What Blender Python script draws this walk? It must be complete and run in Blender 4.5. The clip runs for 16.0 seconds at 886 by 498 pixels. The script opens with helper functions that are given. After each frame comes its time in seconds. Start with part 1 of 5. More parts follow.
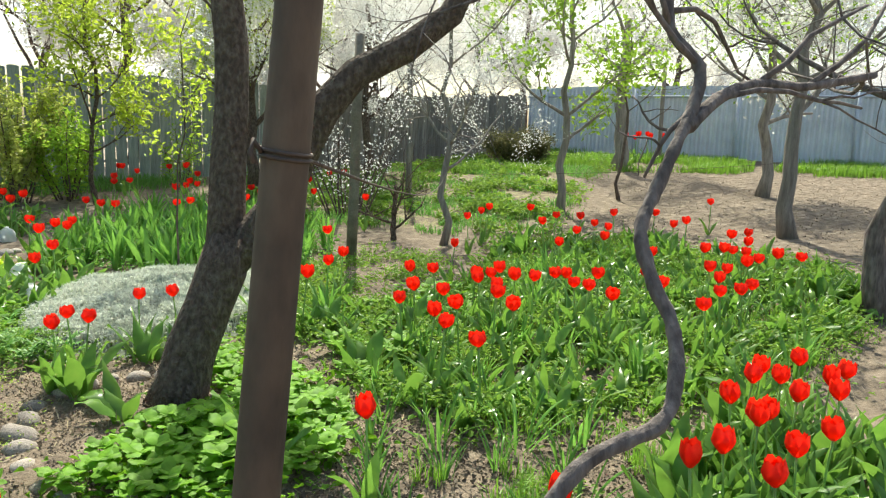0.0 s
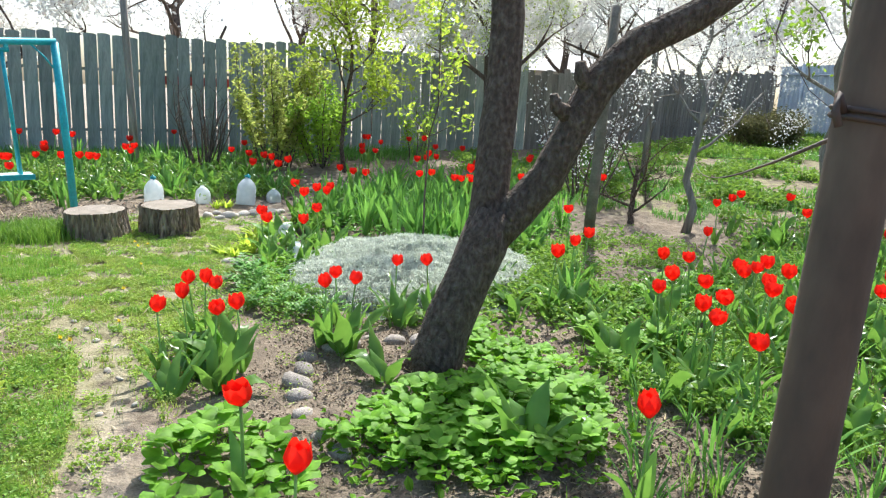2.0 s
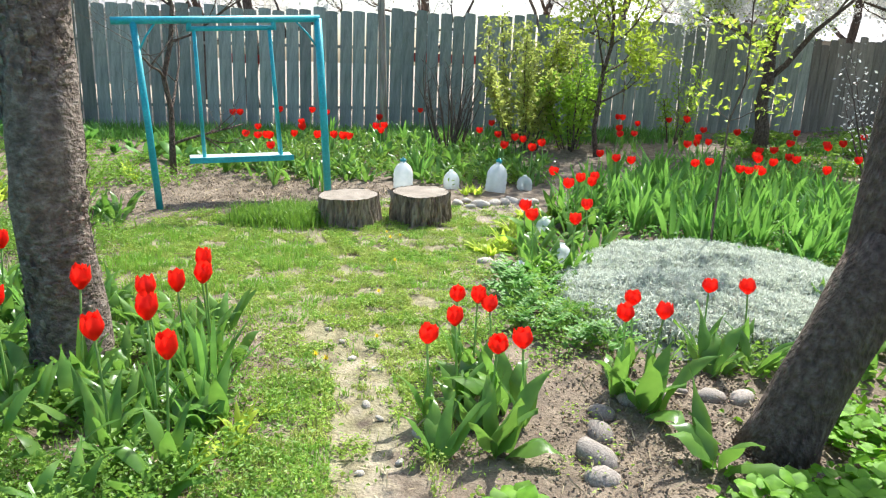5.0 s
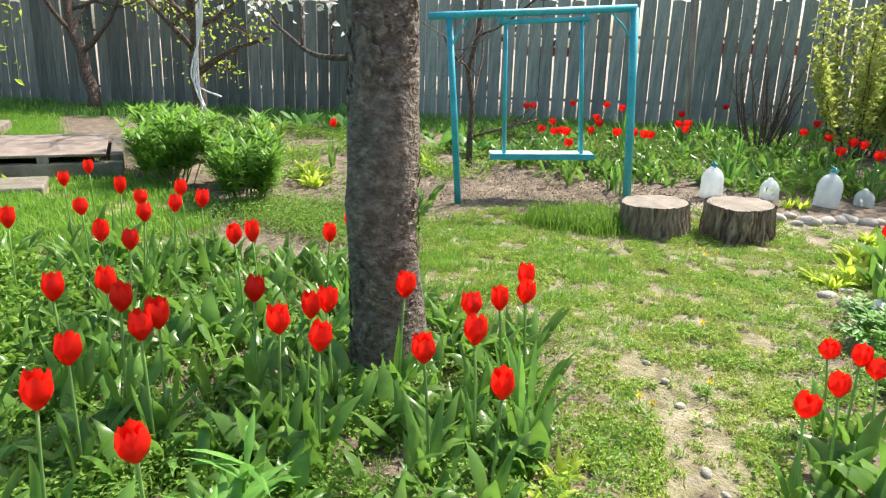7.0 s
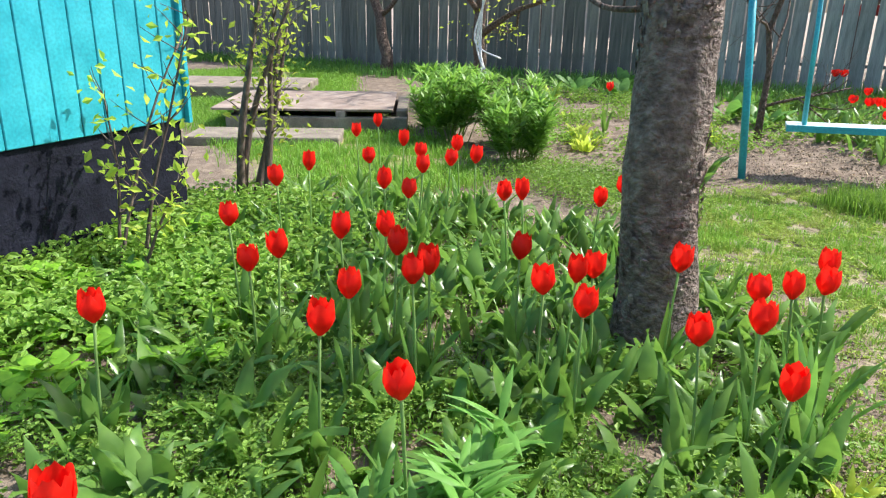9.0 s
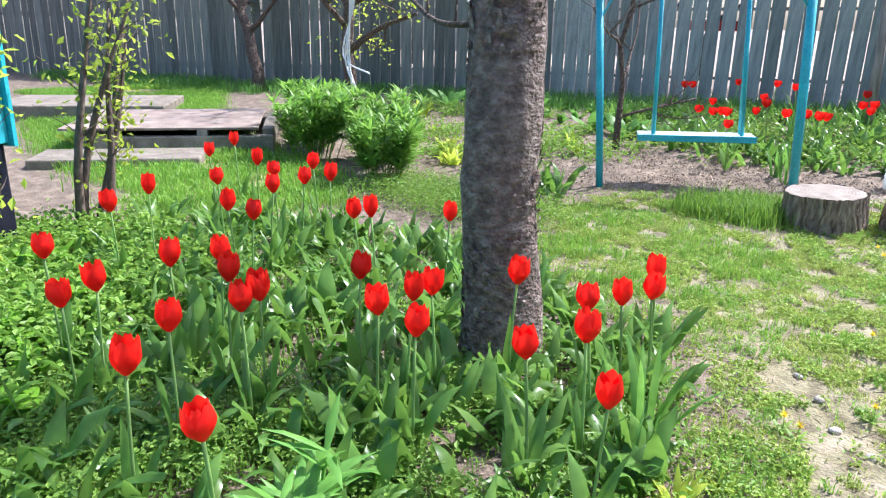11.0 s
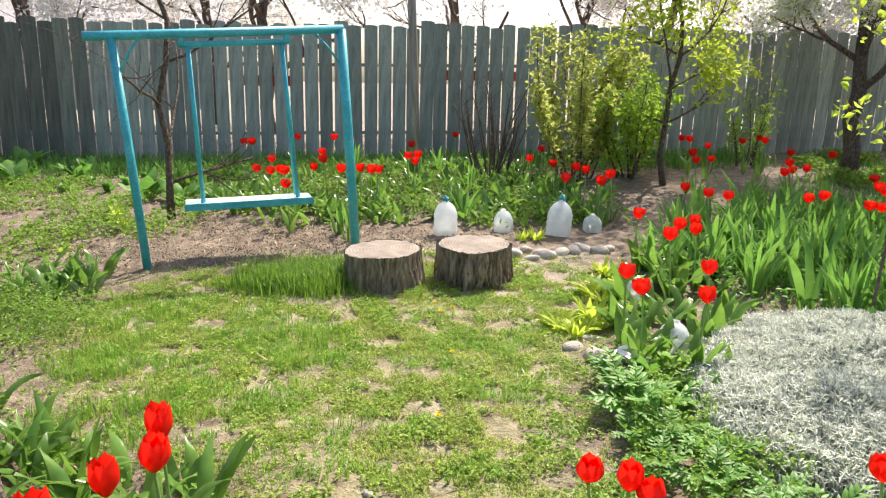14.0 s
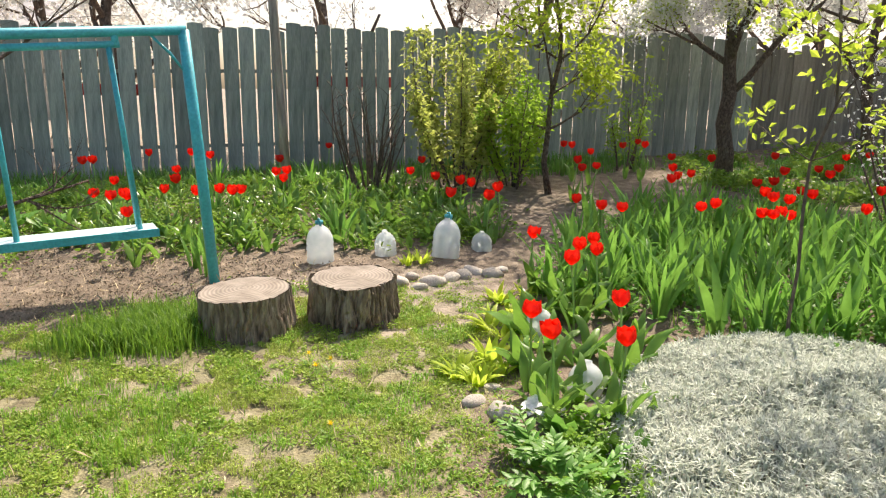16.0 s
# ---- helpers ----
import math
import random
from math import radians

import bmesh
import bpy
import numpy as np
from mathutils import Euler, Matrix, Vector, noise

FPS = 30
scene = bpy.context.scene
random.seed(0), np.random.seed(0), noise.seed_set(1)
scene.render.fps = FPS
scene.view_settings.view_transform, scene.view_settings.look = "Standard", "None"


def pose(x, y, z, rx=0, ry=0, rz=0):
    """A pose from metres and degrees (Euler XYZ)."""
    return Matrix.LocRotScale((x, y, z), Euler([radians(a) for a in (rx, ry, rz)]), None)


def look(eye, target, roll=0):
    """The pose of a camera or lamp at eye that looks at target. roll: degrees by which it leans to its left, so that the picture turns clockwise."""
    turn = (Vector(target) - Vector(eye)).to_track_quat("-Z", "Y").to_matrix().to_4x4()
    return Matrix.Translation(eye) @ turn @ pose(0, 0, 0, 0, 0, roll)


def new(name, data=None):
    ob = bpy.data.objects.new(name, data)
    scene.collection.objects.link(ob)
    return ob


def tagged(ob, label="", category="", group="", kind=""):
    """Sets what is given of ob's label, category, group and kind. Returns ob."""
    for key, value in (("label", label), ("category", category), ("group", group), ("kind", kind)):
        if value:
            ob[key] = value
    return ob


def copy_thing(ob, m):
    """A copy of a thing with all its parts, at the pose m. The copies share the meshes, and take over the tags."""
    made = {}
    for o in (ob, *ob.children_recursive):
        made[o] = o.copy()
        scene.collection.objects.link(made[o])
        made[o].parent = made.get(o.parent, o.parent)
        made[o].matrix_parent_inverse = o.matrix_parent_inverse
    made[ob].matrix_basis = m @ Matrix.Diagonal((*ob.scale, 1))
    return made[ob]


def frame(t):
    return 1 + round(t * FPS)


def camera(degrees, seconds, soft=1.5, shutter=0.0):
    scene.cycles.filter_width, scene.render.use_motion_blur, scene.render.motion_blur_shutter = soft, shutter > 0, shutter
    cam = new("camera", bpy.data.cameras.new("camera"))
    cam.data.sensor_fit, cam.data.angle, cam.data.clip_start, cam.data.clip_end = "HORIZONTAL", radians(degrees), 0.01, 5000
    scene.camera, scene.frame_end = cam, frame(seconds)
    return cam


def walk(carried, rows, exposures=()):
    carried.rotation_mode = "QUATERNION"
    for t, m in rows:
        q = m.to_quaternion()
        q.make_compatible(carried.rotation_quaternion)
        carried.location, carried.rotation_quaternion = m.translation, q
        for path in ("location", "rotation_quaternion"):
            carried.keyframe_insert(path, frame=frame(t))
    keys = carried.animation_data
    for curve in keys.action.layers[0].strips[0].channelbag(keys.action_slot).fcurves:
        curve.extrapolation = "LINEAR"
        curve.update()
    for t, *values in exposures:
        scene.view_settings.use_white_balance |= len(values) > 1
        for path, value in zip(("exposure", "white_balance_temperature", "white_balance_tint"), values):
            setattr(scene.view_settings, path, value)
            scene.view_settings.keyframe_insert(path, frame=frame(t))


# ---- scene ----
cam = camera(63.4, 16.0, soft=1.2)
PATH = [
    (0, (1.118, -1.454, 1.410), (2.010, 0.306, 1.082), 1.68),
    (0.5, (1.066, -1.408, 1.407), (1.885, 0.382, 1.055), 1.55),
    (1, (1.008, -1.359, 1.400), (1.708, 0.478, 1.028), 2.47),
    (1.5, (0.955, -1.3, 1.395), (1.483, 0.589, 1.008), 2.2),
    (2, (0.904, -1.225, 1.379), (1.248, 0.703, 0.971), 2.8),
    (2.5, (0.871, -1.05, 1.375), (1.014, 0.898, 0.943), 2.5),
    (3, (0.834, -0.903, 1.356), (0.863, 1.051, 0.928), 3.2),
    (3.2, (0.795, -0.836, 1.344), (0.79, 1.113, 0.892), 3.6),
    (5.3, (0.504, -0.267, 1.368), (0.148, 1.632, 0.851), 2.2),
    (5.5, (0.48, -0.225, 1.362), (0.032, 1.644, 0.808), 2.3),
    (6, (0.373, -0.126, 1.358), (-0.281, 1.665, 0.758), 2.1),
    (6.5, (0.245, -0.051, 1.378), (-0.507, 1.711, 0.804), 2.4),
    (7, (0.121, -0.035, 1.38), (-0.8, 1.654, 0.835), 1.8),
    (7.5, (0.044, -0.028, 1.372), (-1.094, 1.517, 0.805), 3.0),
    (8, (0.009, -0.008, 1.364), (-1.315, 1.368, 0.771), 2.7),
    (8.2, (0.006, 0.0, 1.356), (-1.37, 1.321, 0.754), 2.7),
    (10.3, (0.099, 0.07, 1.3), (-1.363, 1.248, 0.611), 0.0),
    (10.5, (0.11, 0.104, 1.309), (-1.29, 1.369, 0.646), 0.6),
    (11, (0.118, 0.205, 1.327), (-1.132, 1.645, 0.723), 1.1),
    (11.5, (0.111, 0.314, 1.351), (-0.928, 1.932, 0.801), 1.8),
    (12, (0.066, 0.448, 1.37), (-0.785, 2.179, 0.84), 1.0),
    (12.5, (0.005, 0.594, 1.372), (-0.607, 2.434, 0.881), 0.6),
    (13, (-0.017, 0.687, 1.344), (-0.456, 2.576, 0.858), 1.1),
    (13.5, (0.018, 0.791, 1.35), (-0.344, 2.705, 0.895), 0.7),
    (14, (0.082, 0.986, 1.364), (-0.228, 2.909, 0.912), 1.1),
    (14.5, (0.114, 1.12, 1.373), (-0.126, 3.061, 0.953), 2.3),
    (15, (0.13, 1.261, 1.359), (-0.039, 3.208, 0.932), 2.3),
    (15.5, (0.083, 1.447, 1.356), (0.023, 3.389, 0.883), 1.8),
    (16, (0.03, 1.628, 1.388), (0.045, 3.58, 0.952), 0.5),
]
walk(cam, [(t, look(e, a, r)) for t, e, a, r in PATH],
     exposures=((0, 0.72, 6800, 0), (1.2, 0.76, 6500, 3), (2.2, 0.82, 6000, 7), (3.2, 0.82, 5950, 6), (5.5, 0.94, 6250, 8), (7, 0.85, 6500, 10), (8.2, 0.8, 6500, 10), (10.4, 0.95, 5300, 24), (11.2, 1.05, 5800, 17), (12.3, 1.0, 6500, 12), (13.5, 0.88, 6700, 15), (15, 0.67, 7100, 16), (16, 0.67, 7200, 15)))

# ---- world and light ----
SUN_EL, SUN_AZ = radians(52), radians(22)
world = bpy.data.worlds.new("world")
scene.world = world
world.use_nodes = True
wn = world.node_tree.nodes
sky = wn.new("ShaderNodeTexSky")
sky.sky_type = "NISHITA"
sky.sun_disc = False
sky.sun_elevation, sky.sun_rotation = SUN_EL, SUN_AZ
sky.dust_density = 3.0
wn["Background"].inputs["Strength"].default_value = 0.15
world.node_tree.links.new(sky.outputs[0], wn["Background"].inputs["Color"])
sun_dir = Vector((math.sin(SUN_AZ) * math.cos(SUN_EL), math.cos(SUN_AZ) * math.cos(SUN_EL), math.sin(SUN_EL)))
sun = new("sun", bpy.data.lights.new("sun", "SUN"))
sun.data.energy, sun.data.angle, sun.data.color = 4.6, radians(0.6), (1.0, 0.95, 0.86)
sun.matrix_world = look(sun_dir * 40, (0, 0, 0))


rng = np.random.default_rng(7)


# ---- materials ----
def material(name):
    m = bpy.data.materials.new(name)
    m.use_nodes = True
    nt = m.node_tree
    return m, nt, nt.nodes["Principled BSDF"], nt.links


def noise_ramp(nt, scale, stops, detail=6.0, coord="Object", stretch=(1, 1, 1)):
    """Noise in real-world size through a colour ramp."""
    tc = nt.nodes.new("ShaderNodeTexCoord")
    mp = nt.nodes.new("ShaderNodeMapping")
    mp.inputs["Scale"].default_value = stretch
    nz = nt.nodes.new("ShaderNodeTexNoise")
    nz.inputs["Scale"].default_value = scale
    nz.inputs["Detail"].default_value = detail
    rp = nt.nodes.new("ShaderNodeValToRGB")
    el = rp.color_ramp.elements
    while len(el) < len(stops):
        el.new(0.5)
    for e, (p, c) in zip(el, stops):
        e.position, e.color = p, (*c, 1)
    nt.links.new(tc.outputs[coord], mp.inputs[0])
    nt.links.new(mp.outputs[0], nz.inputs["Vector"])
    nt.links.new(nz.outputs["Fac"], rp.inputs[0])
    return rp, nz


def bump(nt, b, height, strength=0.5, dist=0.02):
    n = nt.nodes.new("ShaderNodeBump")
    n.inputs["Strength"].default_value = strength
    n.inputs["Distance"].default_value = dist
    nt.links.new(height, n.inputs["Height"])
    nt.links.new(n.outputs[0], b.inputs["Normal"])


def mixed(nt, fac, a, b, mode="MIX"):
    n = nt.nodes.new("ShaderNodeMix")
    n.data_type, n.blend_type = "RGBA", mode
    for sock, v in ((n.inputs[0], fac), (n.inputs[6], a), (n.inputs[7], b)):
        if isinstance(v, bpy.types.NodeSocket):
            nt.links.new(v, sock)
        elif isinstance(v, tuple):
            sock.default_value = (*v, 1)
        else:
            sock.default_value = v
    return n.outputs[2]


def surface(name, stops, scale=8.0, rough=0.8, bump_s=0.4, bump_d=0.01, stretch=(1, 1, 1), vary=0.25, metal=0.0, fine=60.0):
    """Noise-coloured solid with fine grain, relief and a random tone per object."""
    m, nt, b, ln = material(name)
    rp, nz = noise_ramp(nt, scale, stops, stretch=stretch)
    gr, gz = noise_ramp(nt, fine, [(0.3, (0.7, 0.7, 0.7)), (0.7, (1.15, 1.15, 1.15))], stretch=stretch)
    col = mixed(nt, 0.7, rp.outputs[0], gr.outputs[0], "MULTIPLY")
    oi = nt.nodes.new("ShaderNodeObjectInfo")
    mr = nt.nodes.new("ShaderNodeMapRange")
    mr.inputs[3].default_value, mr.inputs[4].default_value = 1 - vary, 1 + vary
    ln.new(oi.outputs["Random"], mr.inputs[0])
    hs = nt.nodes.new("ShaderNodeHueSaturation")
    ln.new(mr.outputs[0], hs.inputs["Value"])
    ln.new(col, hs.inputs["Color"])
    ln.new(hs.outputs[0], b.inputs["Base Color"])
    b.inputs["Roughness"].default_value = rough
    b.inputs["Metallic"].default_value = metal
    add = nt.nodes.new("ShaderNodeMath")
    add.operation = "ADD"
    ln.new(nz.outputs["Fac"], add.inputs[0])
    ln.new(gz.outputs["Fac"], add.inputs[1])
    bump(nt, b, add.outputs[0], bump_s, bump_d)
    return m


def leafy(name, dark, light, rough=0.45, trans=0.4, scale=14.0, glow=None, spread=0.4):
    """Leaf or petal: thin, lets light through, each piece in a tone of its own."""
    m, nt, b, ln = material(name)
    rp, nz = noise_ramp(nt, scale, [(0.3, dark), (0.7, light)], detail=3)
    geo = nt.nodes.new("ShaderNodeNewGeometry")
    oi = nt.nodes.new("ShaderNodeObjectInfo")
    add = nt.nodes.new("ShaderNodeMath")
    add.operation = "ADD"
    ln.new(geo.outputs["Random Per Island"], add.inputs[0])
    ln.new(oi.outputs["Random"], add.inputs[1])
    mr = nt.nodes.new("ShaderNodeMapRange")
    mr.inputs[2].default_value = 2.0
    mr.inputs[3].default_value, mr.inputs[4].default_value = 1 - spread, 1 + spread
    ln.new(add.outputs[0], mr.inputs[0])
    hs = nt.nodes.new("ShaderNodeHueSaturation")
    ln.new(rp.outputs[0], hs.inputs["Color"])
    ln.new(mr.outputs[0], hs.inputs["Value"])
    ln.new(hs.outputs[0], b.inputs["Base Color"])
    b.inputs["Roughness"].default_value = rough
    b.inputs["Specular IOR Level"].default_value = 0.35
    tr = nt.nodes.new("ShaderNodeBsdfTranslucent")
    warm = mixed(nt, 0.35, hs.outputs[0], glow or tuple(min(1, c * 1.8) for c in light))
    ln.new(warm, tr.inputs["Color"])
    mx = nt.nodes.new("ShaderNodeMixShader")
    mx.inputs[0].default_value = trans
    ln.new(b.outputs[0], mx.inputs[1])
    ln.new(tr.outputs[0], mx.inputs[2])
    ln.new(mx.outputs[0], nt.nodes["Material Output"].inputs["Surface"])
    bump(nt, b, nz.outputs["Fac"], 0.2, 0.004)
    return m


def ground_material():
    """Soil, trodden dust and thin turf, blended by the two masks of the mesh with ragged edges."""
    m, nt, b, ln = material("garden_soil")
    soil, s1 = noise_ramp(nt, 9, [(0.25, (0.10, 0.076, 0.054)), (0.5, (0.182, 0.141, 0.10)), (0.75, (0.30, 0.243, 0.178))], detail=9, coord="Object")
    dust, d1 = noise_ramp(nt, 5, [(0.3, (0.245, 0.20, 0.15)), (0.7, (0.41, 0.35, 0.28))], detail=9)
    turf, t1 = noise_ramp(nt, 13, [(0.3, (0.12, 0.15, 0.035)), (0.5, (0.24, 0.26, 0.07)), (0.72, (0.36, 0.32, 0.17))], detail=9)
    crumbs, c1 = noise_ramp(nt, 70, [(0.3, (0.72, 0.70, 0.68)), (0.7, (1.16, 1.14, 1.12))], detail=5)
    ragged, r1 = noise_ramp(nt, 9, [(0.0, (0, 0, 0)), (1.0, (1, 1, 1))], detail=9)

    def mask(name):
        a = nt.nodes.new("ShaderNodeAttribute")
        a.attribute_name = name
        s = nt.nodes.new("ShaderNodeMath")
        s.operation = "ADD"
        ln.new(a.outputs["Fac"], s.inputs[0])
        ln.new(r1.outputs["Fac"], s.inputs[1])
        r = nt.nodes.new("ShaderNodeMapRange")
        r.inputs[1].default_value, r.inputs[2].default_value = 0.8, 1.22
        ln.new(s.outputs[0], r.inputs[0])
        return r.outputs[0]

    col = mixed(nt, mask("turf"), soil.outputs[0], turf.outputs[0])
    col = mixed(nt, mask("dust"), col, dust.outputs[0])
    col = mixed(nt, 0.8, col, crumbs.outputs[0], "MULTIPLY")
    ln.new(col, b.inputs["Base Color"])
    b.inputs["Roughness"].default_value = 0.95
    add = nt.nodes.new("ShaderNodeMath")
    add.operation = "ADD"
    ln.new(s1.outputs["Fac"], add.inputs[0])
    ln.new(c1.outputs["Fac"], add.inputs[1])
    bump(nt, b, add.outputs[0], 0.7, 0.02)
    return m


M_GROUND = ground_material()
M_BARK = surface("apple_bark", [(0.3, (0.085, 0.058, 0.042)), (0.5, (0.155, 0.108, 0.08)), (0.72, (0.26, 0.20, 0.155))], 42, 0.95, 1.0, 0.05, (1, 1, 0.6), 0.1)
M_BARK2 = surface("plum_bark", [(0.3, (0.13, 0.097, 0.079)), (0.5, (0.245, 0.187, 0.15)), (0.7, (0.41, 0.34, 0.285))], 24, 0.95, 1.0, 0.04, (1, 1, 1.25), 0.1)
M_TWIG = surface("twig_bark", [(0.3, (0.07, 0.05, 0.04)), (0.7, (0.19, 0.14, 0.11))], 30, 0.9, 0.5, 0.01, (1, 1, 0.4), 0.2)
M_VINE = surface("vine_bark", [(0.3, (0.07, 0.055, 0.05)), (0.7, (0.24, 0.20, 0.18))], 40, 0.95, 0.9, 0.01, (1, 1, 0.25), 0.1)
M_FENCE = surface("weathered_fence_board", [(0.28, (0.185, 0.21, 0.19)), (0.5, (0.295, 0.325, 0.292)), (0.74, (0.43, 0.445, 0.395))], 6, 0.9, 0.5, 0.006, (3, 3, 0.3), 0.25, fine=45)
M_FENCE2 = surface("old_brown_fence_board", [(0.3, (0.17, 0.15, 0.125)), (0.7, (0.33, 0.30, 0.255))], 7, 0.9, 0.4, 0.006, (3, 3, 0.3), 0.25)
# Left boards: older wood, with the shade of trees toned into the colour.
M_FENCE0 = surface("older_shaded_fence_board", [(0.25, (0.10, 0.115, 0.096)), (0.5, (0.165, 0.177, 0.15)), (0.75, (0.25, 0.252, 0.215))], 7, 0.9, 0.4, 0.006, (3, 3, 0.3), 0.3)
M_POST = surface("grey_post_wood", [(0.3, (0.16, 0.14, 0.12)), (0.7, (0.36, 0.32, 0.28))], 9, 0.9, 0.5, 0.008, (3, 3, 0.3), 0.15)
M_TURQ = surface("turquoise_paint", [(0.3, (0.022, 0.34, 0.41)), (0.7, (0.055, 0.48, 0.56))], 6, 0.4, 0.25, 0.003, vary=0.05)
M_SEAT = surface("pale_seat_paint", [(0.3, (0.42, 0.62, 0.64)), (0.7, (0.66, 0.78, 0.78))], 12, 0.5, 0.3, 0.003, (1, 4, 4), 0.05)
M_PIPE = surface("rusty_brown_pipe", [(0.3, (0.045, 0.03, 0.02)), (0.5, (0.105, 0.068, 0.044)), (0.72, (0.155, 0.105, 0.068))], 14, 0.8, 0.5, 0.003, (1, 1, 0.4), 0.05)
M_WIRE = surface("rusty_wire", [(0.3, (0.05, 0.035, 0.03)), (0.7, (0.12, 0.08, 0.06))], 40, 0.7, 0.2, 0.001)
M_ZINC = surface("galvanised_sheet", [(0.3, (0.50, 0.57, 0.66)), (0.7, (0.66, 0.72, 0.80))], 2.5, 0.45, 0.15, 0.003, vary=0.06, metal=0.1)
M_CONC = surface("grey_concrete", [(0.3, (0.15, 0.125, 0.092)), (0.7, (0.29, 0.25, 0.195))], 7, 0.95, 0.6, 0.01, vary=0.1)
M_RUST = surface("rusty_sheet_lid", [(0.3, (0.22, 0.16, 0.12)), (0.7, (0.42, 0.34, 0.27))], 5, 0.8, 0.3, 0.004, vary=0.1)
M_BLACK = surface("tarred_foundation", [(0.3, (0.007, 0.008, 0.014)), (0.7, (0.018, 0.02, 0.032))], 8, 0.75, 0.5, 0.01, vary=0.05)
M_STONE = surface("river_stone", [(0.3, (0.20, 0.165, 0.14)), (0.7, (0.42, 0.37, 0.32))], 9, 0.85, 0.4, 0.006, vary=0.3)
M_PALESTONE = surface("pale_stone", [(0.3, (0.34, 0.30, 0.25)), (0.7, (0.58, 0.53, 0.46))], 9, 0.85, 0.4, 0.006, vary=0.25)
M_STUMPBARK = surface("stump_bark", [(0.3, (0.12, 0.085, 0.06)), (0.5, (0.30, 0.22, 0.155)), (0.7, (0.52, 0.41, 0.30))], 20, 0.95, 0.9, 0.02, (1.6, 1.6, 0.3), 0.1)
M_TARP = surface("dirty_white_plastic", [(0.3, (0.55, 0.55, 0.52)), (0.7, (0.8, 0.8, 0.78))], 9, 0.4, 0.4, 0.01)
M_CAP = surface("teal_bottle_cap", [(0.3, (0.03, 0.30, 0.36)), (0.7, (0.05, 0.42, 0.48))], 30, 0.4, 0.1, 0.001)
M_ROOF = surface("grey_roof_sheet", [(0.3, (0.30, 0.29, 0.28)), (0.7, (0.48, 0.46, 0.44))], 3, 0.8, 0.2, 0.01)
M_PLASTER = surface("pale_plaster", [(0.3, (0.45, 0.42, 0.36)), (0.7, (0.6, 0.56, 0.5))], 3, 0.9, 0.2, 0.01)
M_REDPAINT = surface("red_paint", [(0.3, (0.5, 0.03, 0.02)), (0.7, (0.62, 0.05, 0.03))], 8, 0.5, 0.1, 0.002)

M_CLOD = surface("soil_crumb", [(0.3, (0.155, 0.12, 0.084)), (0.7, (0.285, 0.228, 0.165))], 3, 0.95, 0.5, 0.01, fine=25)
M_STRAW = surface("dry_straw", [(0.3, (0.35, 0.27, 0.15)), (0.7, (0.6, 0.5, 0.32))], 5, 0.8, 0.2, 0.005, fine=25)
M_PETAL = leafy("tulip_petal", (0.78, 0.012, 0.006), (0.92, 0.03, 0.012), 0.45, 0.5, 30, glow=(0.95, 0.03, 0.015), spread=0.12)
M_STEM = leafy("tulip_stem", (0.19, 0.32, 0.09), (0.29, 0.45, 0.14), 0.5, 0.3)
M_TLEAF = leafy("tulip_leaf", (0.085, 0.20, 0.038), (0.195, 0.345, 0.068), 0.28, 0.42, 9, glow=(0.26, 0.48, 0.05))
M_IRIS = leafy("iris_leaf", (0.105, 0.25, 0.045), (0.21, 0.41, 0.085), 0.27, 0.42, 9, glow=(0.25, 0.5, 0.07))
M_LUSH = leafy("strawberry_leaf", (0.105, 0.255, 0.013), (0.205, 0.41, 0.026), 0.6, 0.42, 20, glow=(0.30, 0.55, 0.04))
M_BROAD = leafy("burdock_leaf", (0.09, 0.23, 0.035), (0.18, 0.38, 0.07), 0.45, 0.38, 12)
M_WEED = leafy("weed_leaf", (0.125, 0.255, 0.03), (0.26, 0.42, 0.068), 0.5, 0.42, 20, glow=(0.38, 0.55, 0.08))
M_GRASS = leafy("grass_blade", (0.10, 0.24, 0.025), (0.24, 0.42, 0.06), 0.5, 0.42, 10, glow=(0.38, 0.62, 0.07))
M_TURF = leafy("short_turf", (0.21, 0.31, 0.05), (0.43, 0.51, 0.12), 0.55, 0.4, 6, glow=(0.5, 0.55, 0.12))
M_SILVER = leafy("silver_leaf", (0.38, 0.42, 0.335), (0.69, 0.72, 0.625), 0.75, 0.3, 25, glow=(0.6, 0.65, 0.52))
# Shade among the silvery leaves, put into a dark base colour.
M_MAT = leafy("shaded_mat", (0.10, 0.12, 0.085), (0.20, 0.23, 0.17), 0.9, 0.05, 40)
M_CLOVER = leafy("clover_leaf", (0.20, 0.34, 0.04), (0.42, 0.55, 0.10), 0.5, 0.42, 20, glow=(0.46, 0.6, 0.1))
M_PEONY = leafy("perennial_leaf", (0.13, 0.29, 0.04), (0.27, 0.47, 0.08), 0.4, 0.45, 12, glow=(0.35, 0.58, 0.08))
M_LIME = leafy("lime_leaf", (0.34, 0.48, 0.04), (0.58, 0.68, 0.09), 0.45, 0.58, 10, glow=(0.6, 0.72, 0.1))
M_SHRUB = leafy("hedge_leaf", (0.36, 0.44, 0.08), (0.66, 0.68, 0.24), 0.45, 0.6, 10, glow=(0.45, 0.52, 0.1))
M_SPRING = leafy("spring_leaf", (0.20, 0.36, 0.035), (0.36, 0.54, 0.07), 0.45, 0.55, 10, glow=(0.45, 0.65, 0.08))
M_BLOSSOM = leafy("white_blossom", (0.80, 0.79, 0.75), (0.91, 0.90, 0.88), 0.6, 0.5, 10, glow=(0.9, 0.9, 0.86), spread=0.12)
M_YELLOW = leafy("dandelion_yellow", (0.75, 0.55, 0.02), (0.85, 0.68, 0.04), 0.5, 0.3, 30, glow=(0.9, 0.75, 0.05))
